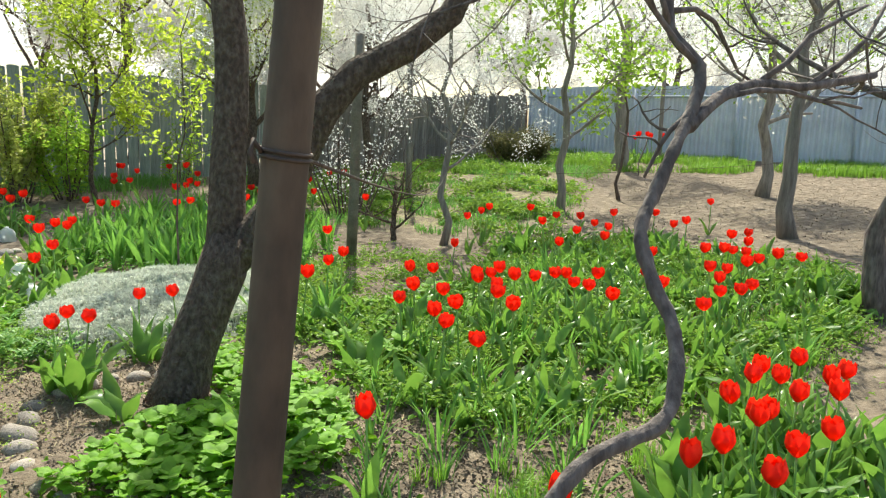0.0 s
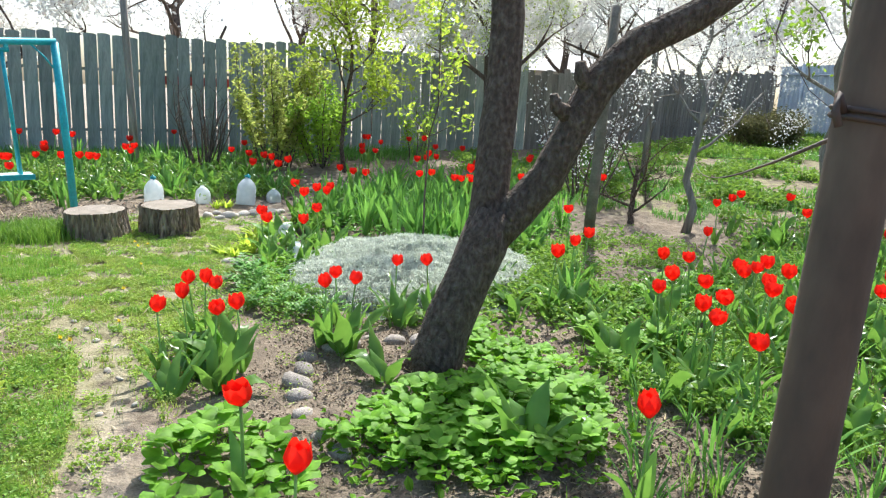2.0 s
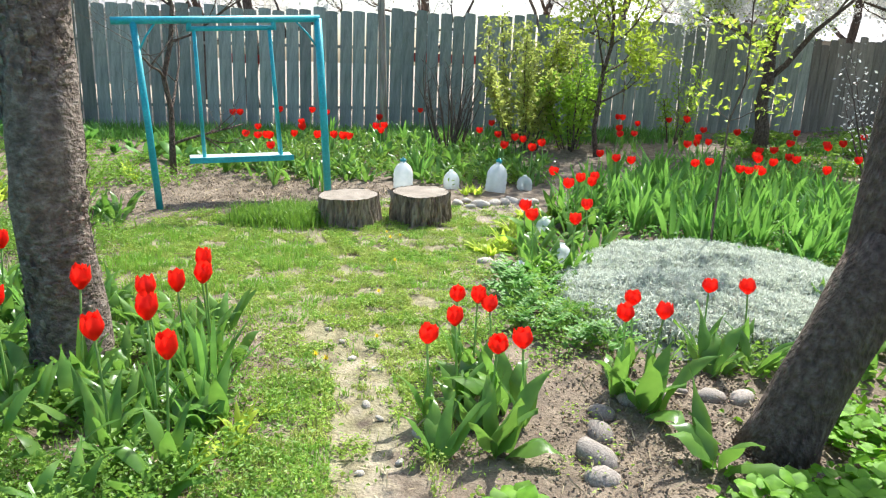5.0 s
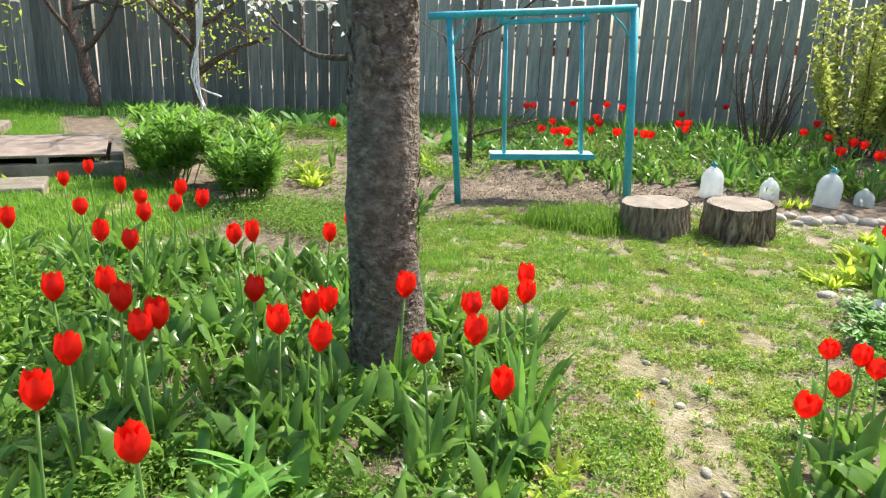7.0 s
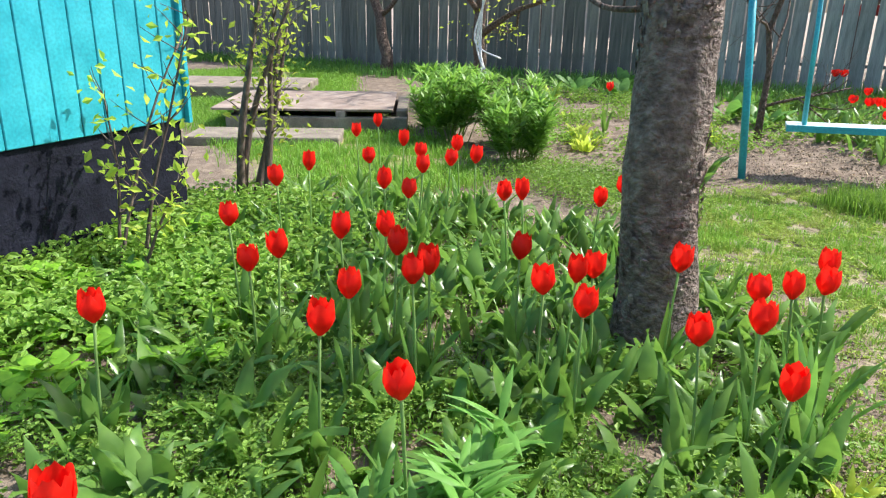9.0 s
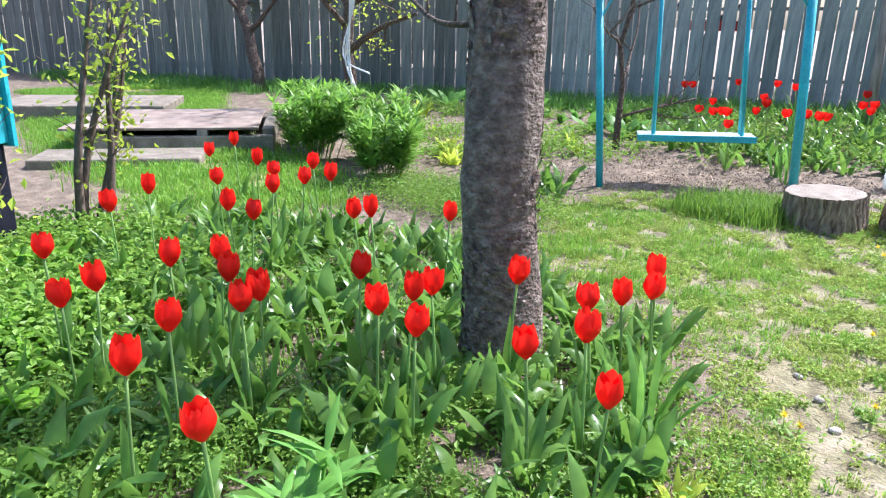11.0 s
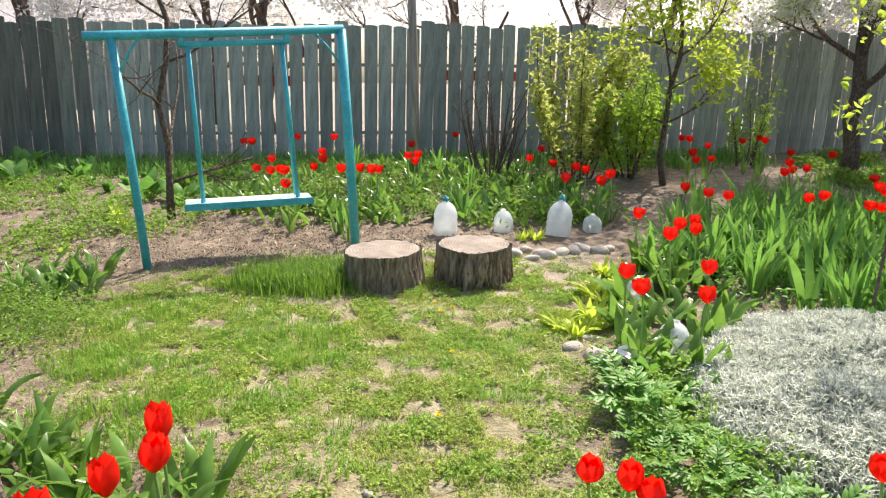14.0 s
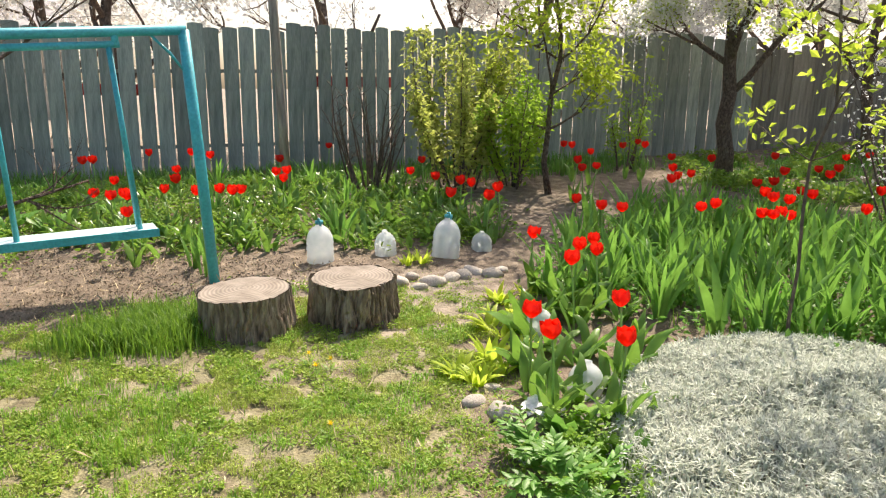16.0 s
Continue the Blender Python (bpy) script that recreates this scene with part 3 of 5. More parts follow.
def apple_tree():
    """Old forked tree: a leaning trunk, one upright stem and one long limb, with pruning knots."""
    root = thing("apple_tree", "old forked fruit tree with dark rough bark beside the leafy bed", "tree", "", pose(1.5, 2.28, -0.03))
    b = Build()
    base = [(0, 0, 0), (0.03, 0.0, 0.12), (0.09, 0.01, 0.3), (0.17, 0.03, 0.5), (0.25, 0.06, 0.68), (0.31, 0.09, 0.84)]
    b.tube(base, [0.155, 0.138, 0.128, 0.124, 0.13, 0.12], 16, 0.14)
    part("trunk", b, M_BARK, root)
    b = Build()
    b.tube([(0.27, 0.08, 0.68), (0.29, 0.15, 0.95), (0.32, 0.2, 1.25), (0.35, 0.25, 1.55), (0.36, 0.28, 1.85), (0.33, 0.3, 2.3), (0.38, 0.34, 2.8)], [0.11, 0.10, 0.095, 0.09, 0.088, 0.075, 0.06], 14, 0.16)
    part("limb", b, M_BARK, root)
    b = Build()
    b.tube([(0.24, 0.05, 0.66), (0.42, 0.06, 0.86), (0.56, 0.03, 1.04), (0.66, 0.0, 1.28), (0.76, -0.03, 1.52), (0.93, -0.08, 1.72), (1.18, -0.15, 1.86), (1.42, -0.2, 2.05), (1.6, -0.2, 2.4)], [0.10, 0.095, 0.09, 0.088, 0.09, 0.085, 0.078, 0.07, 0.05], 14, 0.16)
    part("limb", b, M_BARK, root)
    b = Build()
    b.tube([(0.63, -0.02, 1.36), (0.55, -0.05, 1.40), (0.53, -0.06, 1.46)], [0.045, 0.035, 0.02], 8, 0.3)
    part("pruned_stub", b, M_BARK, root)
    b = Build()
    b.tube([(0.73, -0.04, 1.48), (0.66, -0.08, 1.55), (0.64, -0.09, 1.62)], [0.05, 0.04, 0.025], 8, 0.3)
    part("pruned_stub", b, M_BARK, root)
    r, tips = random.Random(5), []
    for p, d in (((0.36, 0.3, 2.5), (-0.6, 0.3, 0.8)), ((0.38, 0.34, 2.8), (0.3, 0.2, 1)), ((1.5, -0.2, 2.2), (0.7, 0.2, 0.7)), ((1.6, -0.2, 2.4), (0, 0.3, 1))):
        lb = Build()
        limbs(lb, Vector(p), d, 1.3, 0.04, 2, r, tips)
        part("branch", lb, M_BARK, root)
    part("crown", crown(tips, 9, 0.05, 0.12, M_SPRING), None, root)


def plum_tree():
    """Straight trunk with scaly bark; its crown lies above the view."""
    root = thing("plum_tree", "straight grey fruit tree trunk with scaly bark among tulips", "tree", "", pose(-1.48, 2.40, -0.03))
    b = Build()
    n = 26
    b.tube([(-0.07 * (i / n) ** 1.2 + 0.01 * math.sin(i), 0.02 * math.sin(i * 0.7), 3.4 * i / n) for i in range(n + 1)],
           [0.172 - 0.02 * min(1, i / 3) - 0.03 * i / n for i in range(n + 1)], 28, 0.10)
    part("trunk", b, M_BARK2, root)
    # raised bark flakes
    r = random.Random(11)
    fb = Build()
    for k in range(900):
        a, z = r.uniform(0, 2 * math.pi), r.uniform(0.05, 2.2)
        rad = 0.150 - 0.03 * z / 3.4 + 0.002
        w, h = r.uniform(0.08, 0.34), r.uniform(0.006, 0.024)
        cx = -0.07 * (z / 3.4) ** 1.2
        q = [(cx + (rad + o) * math.cos(a + s * w / 2), (rad + o) * math.sin(a + s * w / 2), z + t * h) for s, t, o in ((-1, -1, -0.004), (1, -1, -0.004), (1, 1, 0.006), (-1, 1, 0.006), (0, 1.6, 0.001))]
        fb.add(q, [(0, 1, 2, 3), (3, 2, 4)])
    tagged(part("scaly_bark", fb, M_BARK2, root, smooth=False), kind="stuff")
    tips = []
    for p, d in (((-0.05, 0, 1.75), (-1, 0.9, 0.12)), ((-0.05, 0, 2.5), (0.8, 0.8, 0.5)), ((-0.06, 0, 2.8), (-0.8, -0.5, 0.6)), ((-0.07, 0, 3.3), (0.2, 0.2, 1)), ((-0.07, 0, 3.2), (0.9, -0.4, 0.6))):
        lb = Build()
        limbs(lb, Vector(p), d, 1.3, 0.035, 2, r, tips, 0.2, 0.0)
        part("branch", lb, M_BARK, root)
    lb, side_tips = Build(), []
    q = spline([(0, 0, 1.38), (-0.25, 0.05, 1.35), (-0.5, 0.15, 1.36), (-0.75, 0.28, 1.44), (-0.95, 0.4, 1.5)])
    lb.tube(q, [0.016 - 0.01 * i / len(q) for i in range(len(q))], 7, 0.1)
    for p in (q[8], q[14], q[20]):
        limbs(lb, p, (-0.3, 0.1, 0.5), 0.35, 0.006, 1, r, side_tips, 0.3, 0.0)
    part("branch", lb, M_BARK, root)
    tagged(part("blossom_spray", crown([t for t in side_tips if t.z > 1.46], 4, 0.034, 0.03, M_BLOSSOM, "blossom_spray", 0.8), None, root), kind="stuff")
    part("blossom", crown([t for t in tips if t.z > 1.6], 2, 0.035, 0.06, M_BLOSSOM, "blossom", 0.8), None, root)


apple_tree()
plum_tree()

tree("young_tree", "young leafy tree with fresh green leaves behind tulips", 7.5, 7.3, 3.2, 0.065, 21, M_SPRING, M_POST, depth=3, per=9, size=0.085, spread=0.12, first=0.35, n_limbs=8)
tree("young_tree", "thin grey sapling trunk on bare soil", 8.95, 7.7, 2.6, 0.03, 22, M_SPRING, M_TWIG, depth=2, per=6, size=0.06, spread=0.12, first=0.6, n_limbs=5)
tree("old_tree", "thick grey old trunk near the metal fence", 11.6, 10.9, 3.2, 0.17, 23, M_BLOSSOM, M_POST, depth=4, per=7, size=0.07, spread=0.16, first=0.6)
tree("fruit_tree", "grey fruit tree on bare trodden soil", 8.8, 4.4, 3.4, 0.10, 24, M_BLOSSOM, M_POST, depth=4, per=10, size=0.05, spread=0.13, first=0.5, n_limbs=8, second=M_SPRING)
tree("fruit_tree", "grey fruit tree on bare trodden soil", 11.2, 6.8, 3.6, 0.10, 25, M_BLOSSOM, M_POST, depth=4, per=8, size=0.07, spread=0.18, first=0.4, n_limbs=8, second=M_SPRING)
tree("fruit_tree", "fruit tree trunk wrapped in thin grapevine stems", 6.45, 1.8, 3.0, 0.085, 26, M_SPRING, M_VINE, depth=3, per=7, size=0.05, spread=0.12, first=0.5)
tree("blossom_tree", "slender blossoming tree with white flowers", 4.95, 6.1, 2.7, 0.045, 27, M_BLOSSOM, M_POST, depth=4, per=10, size=0.026, spread=0.06, first=0.35, n_limbs=8)
tree("blossom_tree", "cherry tree in full white blossom beside the board fence", 3.75, 11.0, 3.3, 0.11, 28, M_BLOSSOM, M_BARK, depth=4, per=34, size=0.052, spread=0.10, first=0.34, n_limbs=8, length=1.5, second=M_LIME)
tree("blossom_tree", "cherry tree in full white blossom beside the board fence", 6.3, 12.3, 3.4, 0.09, 29, M_BLOSSOM, M_BARK, depth=4, per=44, size=0.032, spread=0.09, first=0.3, n_limbs=9, length=1.5)
tree("young_tree", "young tree with yellow-green spring leaves by the fence", 1.3, 9.8, 3.4, 0.035, 30, M_LIME, M_BARK, depth=3, per=7, size=0.08, spread=0.10, first=0.2, n_limbs=13, length=1.0)
tree("sapling", "thin young sapling with lime-green leaves in the iris bed", 1.85, 5.15, 2.4, 0.010, 31, M_LIME, M_TWIG, lean=(0.12, 0.0), depth=2, per=4, size=0.055, spread=0.06, first=0.42, n_limbs=10, length=0.42)
tree("bare_tree", "thin dark bare tree behind the swing", -3.4, 6.95, 3.2, 0.034, 32, None, M_BARK, depth=4, first=0.15, n_limbs=9, length=1.1)
tree("fruit_tree", "small old fruit tree beside the concrete pit", -7.2, 6.65, 2.6, 0.10, 33, M_LIME, M_BARK, depth=3, per=6, size=0.06, spread=0.1, first=0.3, n_limbs=9, length=1.5)
tree("fruit_tree", "leaning dark fruit tree near the fence", -10.6, 7.6, 3.0, 0.11, 34, M_LIME, M_BARK, lean=(-1.2, 0.4), depth=3, per=2, size=0.05, spread=0.12, first=0.3, n_limbs=7)
tree("bare_tree", "small gnarled bare shrub with dark twigs", 4.45, 6.45, 0.7, 0.04, 35, None, M_BARK, depth=4, first=0.2, n_limbs=6, length=0.7)
for k, (x, y, h, sd) in enumerate(((-15, 12, 5.0, 41), (-9.5, 13.0, 4.4, 42), (-5.2, 13.6, 4.6, 43), (-2.0, 15.0, 4.6, 61), (-12.0, 13.0, 4.6, 62), (0.5, 18.5, 5.2, 44), (4.5, 17.0, 5.2, 45), (9.5, 20.0, 5.6, 46), (15.0, 20.0, 5.6, 47), (21.0, 14.0, 5.4, 48), (-21, 10, 5.0, 49), (2.2, 16.8, 5.0, 63), (7.2, 17.5, 5.0, 64), (12.5, 19.0, 5.2, 65), (18.5, 16.5, 5.0, 66), (-7.2, 15.5, 5.0, 67))):
    white = k not in (0, 3, 10)
    tree("orchard_tree", "tall white blossoming tree beyond the fence" if white else "grey spring tree with sparse blossom beyond the fence", x, y, h, 0.12, sd, M_BLOSSOM, M_TWIG, depth=4, per=22 if white else 4, size=0.085, spread=0.2, first=0.28, n_limbs=9, length=2.0, group="trees beyond the fence")


# ---- shrubs ----
def shrub(name, label, x, y, h, w, stems, seed, mat, per=30, size=0.04, spread=0.05, bark=None, leafy_from=0.15, erect=1.0, thick=0.012, twig=0.16):
    r = random.Random(seed)
    root = thing(name, label, "shrub", "", pose(x, y, gh(x, y) - 0.02))
    tips = []
    for k in range(stems):
        a = r.uniform(0, 2 * math.pi)
        o = r.uniform(0, w * 0.25)
        sb = Build()
        hh = h * r.uniform(0.5, 1.05)
        pts = wander((o * math.cos(a), o * math.sin(a), 0), (math.cos(a) * w / h * 0.45 / erect, math.sin(a) * w / h * 0.45 / erect, 1), hh, 8, 0.09, 0.03, r)
        sb.tube(pts, [thick * (1 - 0.8 * i / 8) + 0.002 for i in range(9)], 5)
        for i in range(3, 9):
            for j in range(2):
                q = wander(pts[i], (r.uniform(-1, 1), r.uniform(-1, 1), 0.6), hh * twig, 3, 0.2, 0.05, r)
                sb.tube(q, [0.004, 0.003, 0.002, 0.0015], 4, cap=False)
                tips += q
        tips += [p for p in pts if p.z > h * leafy_from]
        part("stem", sb, bark or M_TWIG, root)
    if mat:
        part("foliage", crown(tips, per, size, spread, mat, "foliage"), None, root)
    return root


shrub("hedge_shrub", "dense yellow-green variegated shrub against the fence", 0.25, 10.0, 1.85, 1.5, 19, 51, M_SHRUB, 5, 0.07, 0.04, erect=0.9, leafy_from=0.02, twig=0.075)
shrub("hedge_shrub", "dense green shrub with fresh leaves by the fence", 0.95, 10.3, 1.35, 1.2, 11, 52, M_SPRING, 4, 0.075, 0.06, erect=0.9, leafy_from=0.02, twig=0.11)
shrub("bare_shrub", "bare brown twiggy rose bush", -0.75, 9.7, 1.2, 0.8, 26, 53, M_LIME, 0, 0.02, 0.02)
shrub("bare_shrub", "climbing shrub with red-brown stems and sparse leaves", -4.35, 1.95, 2.3, 0.8, 5, 54, M_LIME, 2, 0.05, 0.07, thick=0.03)
shrub("bare_shrub", "thin shrub with young leaves by the fence", 2.6, 11.6, 1.3, 0.7, 6, 55, M_SPRING, 3, 0.05, 0.06)
shrub("leafy_shrub", "sparse shrub with thin stems and pale young leaves by the shed", -3.45, 0.8, 1.3, 0.8, 4, 59, M_LIME, 1, 0.055, 0.06, thick=0.009)
shrub("low_hedge", "dull brown clipped hedge near the corner", 10.4, 13.0, 0.85, 1.9, 30, 56, M_HEDGE, 8, 0.06, 0.07)
shrub("bare_shrub", "tangle of thin dark stems by the grapevine trunk", 6.9, 1.4, 1.6, 0.9, 9, 57, M_SPRING, 0, 0.03, 0.04)
shrub("bare_shrub", "tangled bare rose stems behind the fork tree", 4.4, 8.1, 1.5, 1.3, 16, 58, M_BLOSSOM, 1, 0.04, 0.06)


# ---- swing ----
def swing():
    root = thing("garden_swing", "turquoise painted pipe swing with a pale board seat", "swing", "", pose(-2.2, 5.95, 0))
    o = Vector((-2.2, 5.95, 0))
    bl, br, tl, tr = Vector((-2.75, 5.5, 0.0)), Vector((-1.49, 6.39, 0.05)), Vector((-2.95, 5.575, 1.63)), Vector((-1.575, 6.325, 1.735))

    def pipe(name, pts, r, label=""):
        b = Build()
        b.tube([Vector(p) - o for p in pts], [r] * len(pts), 12)
        return part(name, b, M_TURQ, root, label)

    u = (tr - tl)
    pipe("post", [bl - Vector((0, 0, 0.1)), bl.lerp(tl, 0.5), tl], 0.03)
    pipe("post", [br - Vector((0, 0, 0.1)), br.lerp(tr, 0.5), tr], 0.036)
    pipe("top_beam", [tl - u * 0.11, tl, tr + u * 0.01], 0.032)
    low = Vector((0, 0, -0.075))
    pipe("swing_axle", [tl + u * 0.27 + low, tl + u * 0.76 + low], 0.022)
    for s in (0.285, 0.745):
        pipe("hanger", [tl + u * s, tl + u * s + low * 1.25], 0.022)
    s0, s1 = Vector((-2.56, 5.80, 0.45)), Vector((-1.83, 6.20, 0.47))
    w = Vector((-(s1 - s0).y, (s1 - s0).x, 0)).normalized()
    for s, e in ((0.31, s0.lerp(s1, 0.10)), (0.72, s0.lerp(s1, 0.93))):
        pipe("swing_arm", [tl + u * s + low, e + w * 0.02], 0.017)
        pipe("swing_arm", [tl + u * s + low, e + w * 0.13], 0.014)
    for p, q, s in ((tl, bl, 0.12), (tr, br, -0.14)):
        pipe("brace", [p.lerp(q, 0.17), p.lerp(q, 0.08) + u * s * 0.45, p + u * s], 0.009)
    b = Build()
    m = Matrix.Translation(s0.lerp(s1, 0.5) - o) @ Matrix.Rotation(math.atan2((s1 - s0).y, (s1 - s0).x), 4, "Z") @ Matrix.Rotation(radians(-1.5), 4, "Y")
    b.box((-0.46, -0.03, -0.018), (0.46, 0.21, 0.018), m)
    bevelled(part("seat", b, M_SEAT, root, "pale worn seat board", False), 0.005)
    b = Build()
    b.box((-0.465, -0.045, -0.03), (0.465, -0.032, 0.02), m)
    part("seat_edge", b, M_TURQ, root, "", False)


swing()


# ---- stumps, stones, bottles ----
def stump(x, y, r, h, seed, label, turn=0, furrow=1.0):
    root = thing("tree_stump", label, "stump", "sawn stumps used as seats", pose(x, y, gh(x, y) - 0.02, 2, -2, turn))
    b, n, rows = Build(), 220, 16
    ring = [r * (1 + 0.03 * math.sin(3 * a + seed) + 0.02 * math.sin(5 * a)) for a in [2 * math.pi * k / n for k in range(n)]]

    def ridge(a, z):
        """Long plates of bark, broken here and there, with furrows between them."""
        wob = a + 0.10 * noise.noise((a * 3, z * 9, seed))
        u = abs(noise.noise((math.cos(wob) * 9, math.sin(wob) * 9, z * 3.2 + seed)))
        crack = max(0.0, noise.noise((math.cos(a) * 12, math.sin(a) * 12, z * 26 + seed)) - 0.25)
        return furrow * (0.046 * min(u * 2.2, 0.75) - 0.02 - 0.03 * crack) + 0.003 * noise.noise((a * 40, z * 60, seed))

    for j in range(rows + 1):
        z = h * j / rows
        for k in range(n):
            a = 2 * math.pi * k / n
            q = ring[k] * (1.09 - 0.09 * min(1, j / rows * 1.3)) + ridge(a, z)
            b.v.append((q * math.cos(a), q * math.sin(a), z + (0.006 * noise.noise((a * 9, 0, seed)) if j == rows else 0)))
    for j in range(rows):
        for k in range(n):
            a, c = j * n + k, j * n + (k + 1) % n
            b.f.append((a, c, c + n, a + n))
    part("bark", b, M_STUMPBARK, root, "deeply furrowed grey-brown bark" if furrow > 0.7 else "worn grey-brown bark", False)
    t, m = Build(), 8
    for i in range(m):
        for k in range(n):
            a, q = 2 * math.pi * k / n, ring[k] * (m - i) / m * 0.985
            t.v.append((q * math.cos(a), q * math.sin(a), h - 0.002 + 0.007 * noise.noise((q * math.cos(a) * 14, q * math.sin(a) * 14, seed)) + 0.012 * i / m))
    t.v.append((0, 0, h + 0.01))
    t.f = [(i * n + k, i * n + (k + 1) % n, (i + 1) * n + (k + 1) % n, (i + 1) * n + k) for i in range(m - 1) for k in range(n)] + [((m - 1) * n + k, (m - 1) * n + (k + 1) % n, m * n) for k in range(n)]
    part("sawn_top", t, M_SAWN, root, "grey sawn wood with a few cracks")


stump(-1.06, 5.58, 0.256, 0.25, 3, "low round tree stump with greyed sawn top", 0, 0.55)
stump(-0.47, 5.76, 0.245, 0.275, 8, "tree stump with deep furrowed bark and sawn top", 40, 1.15)


def stone_mesh(seed, mat):
    bm = bmesh.new()
    bmesh.ops.create_icosphere(bm, subdivisions=2, radius=1)
    for v in bm.verts:
        k = 1 + 0.22 * noise.noise(v.co * 1.3 + Vector((seed * 3.1, 0, 0))) + 0.06 * noise.noise(v.co * 4 + Vector((0, seed, 0)))
        v.co *= k
        v.co.z *= 0.62
    me = bpy.data.meshes.new("stone")
    bm.to_mesh(me)
    bm.free()
    me.materials.append(mat)
    me.shade_smooth()
    return me


STONES = [stone_mesh(k, M_STONE) for k in range(6)]
PALE_STONES = [stone_mesh(k + 6, M_PALESTONE) for k in range(6)]


def stone(x, y, s, k, group, label="rounded grey-brown river stone edging a bed"):
    ob = tagged(new("stone", (PALE_STONES if "pale" in label else STONES)[k % 6]), label, "stone", group)
    s *= 0.72
    ob.matrix_basis = pose(x, y, gh(x, y) + s * 0.15, 7 * (k % 3), 5 * (k % 4), k * 47) @ Matrix.Diagonal((s * (1.1 + 0.12 * (k % 4)), s * 0.9, s, 1))


for k, (x, y, s) in enumerate([(0.86, 2.42, 0.08), (0.99, 2.58, 0.075), (1.1, 2.66, 0.085), (1.2, 2.72, 0.06), (1.34, 2.68, 0.085), (1.48, 2.7, 0.08), (0.84, 2.25, 0.075), (0.82, 2.07, 0.09), (0.83, 1.92, 0.085), (0.85, 1.74, 0.07), (1.0, 1.38, 0.075), (1.2, 1.3, 0.06), (0.92, 1.52, 0.06)]):
    stone(x, y, s, k, "stones edging the tree bed")
for k, (x, y, s) in enumerate([(-0.22, 6.42, 0.06), (-0.1, 6.3, 0.05), (0.0, 6.4, 0.08), (0.12, 6.5, 0.065), (0.22, 6.58, 0.06), (0.3, 6.66, 0.06), (0.42, 6.6, 0.07), (0.5, 6.72, 0.05), (-0.15, 6.55, 0.05)]):
    stone(x, y, s * 1.5, k + 2, "stones edging the bottle bed", "pale rounded stone edging a bed")
for k, (x, y, s) in enumerate([(0.2, 4.62, 0.07), (0.32, 4.5, 0.1), (0.28, 4.78, 0.05), (0.5, 3.75, 0.09), (0.0, 3.0, 0.03), (-0.15, 2.65, 0.035), (0.15, 2.1, 0.04), (0.05, 3.4, 0.03), (0.2, 1.5, 0.035), (0.1, 1.35, 0.045), (0.3, 1.25, 0.03), (0.0, 1.8, 0.035), (0.12, 1.9, 0.03), (-0.1, 2.3, 0.04), (-0.02, 2.2, 0.028), (-0.28, 2.75, 0.04), (-0.38, 2.95, 0.045), (-0.5, 3.1, 0.035), (0.36, 1.7, 0.04)]):
    stone(x, y, s * (1.15 if k < 4 else 0.7), k + 1, "stones beside the path", "flat pale stone at the edge of the trodden path")


def bottle(x, y, h, r, cap, tilt, label, buried=0.0):
    root = thing("water_bottle", label, "bottle", "cut plastic bottles over seedlings", pose(x, y, gh(x, y) - buried, tilt, -tilt, 20))
    prof = [(r * 0.97, 0), (r, h * 0.05), (r * 0.95, h * 0.12), (r, h * 0.18), (r * 0.95, h * 0.26), (r, h * 0.33), (r * 0.94, h * 0.41), (r * 0.98, h * 0.48), (r * 0.95, h * 0.58), (r * 0.86, h * 0.68), (r * 0.72, h * 0.77), (r * 0.5, h * 0.85), (r * 0.27, h * 0.9), (r * 0.25, h * 0.96)]
    b, n = Build(), 20
    for pr, pz in prof:
        b.v += [(pr * math.cos(2 * math.pi * k / n), pr * math.sin(2 * math.pi * k / n), pz) for k in range(n)]
    b.f = [(j * n + k, j * n + (k + 1) % n, (j + 1) * n + (k + 1) % n, (j + 1) * n + k) for j in range(len(prof) - 1) for k in range(n)]
    part("body", b, M_BOTTLE, root, "milky clear ribbed plastic")
    if cap:
        c = Build()
        c.tube([(0, 0, h * 0.94), (0, 0, h * 1.02)], [r * 0.3, r * 0.29], 14)
        part("cap", c, M_CAP, root, "teal screw cap")
        c = Build()
        c.tube([(0, -r * 0.5, h * 0.92), (0, -r * 0.2, h * 1.06), (0, r * 0.2, h * 1.06), (0, r * 0.5, h * 0.92)], [0.007] * 4, 6)
        part("handle", c, M_CAP, root, "teal carrying strap")


bottle(-0.86, 6.95, 0.31, 0.105, True, 1, "large clear water bottle with a teal cap on soil")
bottle(-0.38, 7.2, 0.25, 0.088, False, 4, "cut clear plastic bottle half sunk in soil", 0.05)
bottle(0.09, 7.08, 0.33, 0.11, True, -7, "large clear plastic bottle with a teal cap leaning on soil")
bottle(0.39, 7.33, 0.2, 0.085, False, 3, "cut clear plastic bottle half sunk in soil", 0.04)
bottle(0.62, 5.55, 0.2, 0.085, False, 9, "cut clear plastic bottle among tulip leaves", 0.04)
bottle(0.72, 4.75, 0.2, 0.085, False, -8, "cut clear plastic bottle among tulip leaves", 0.04)


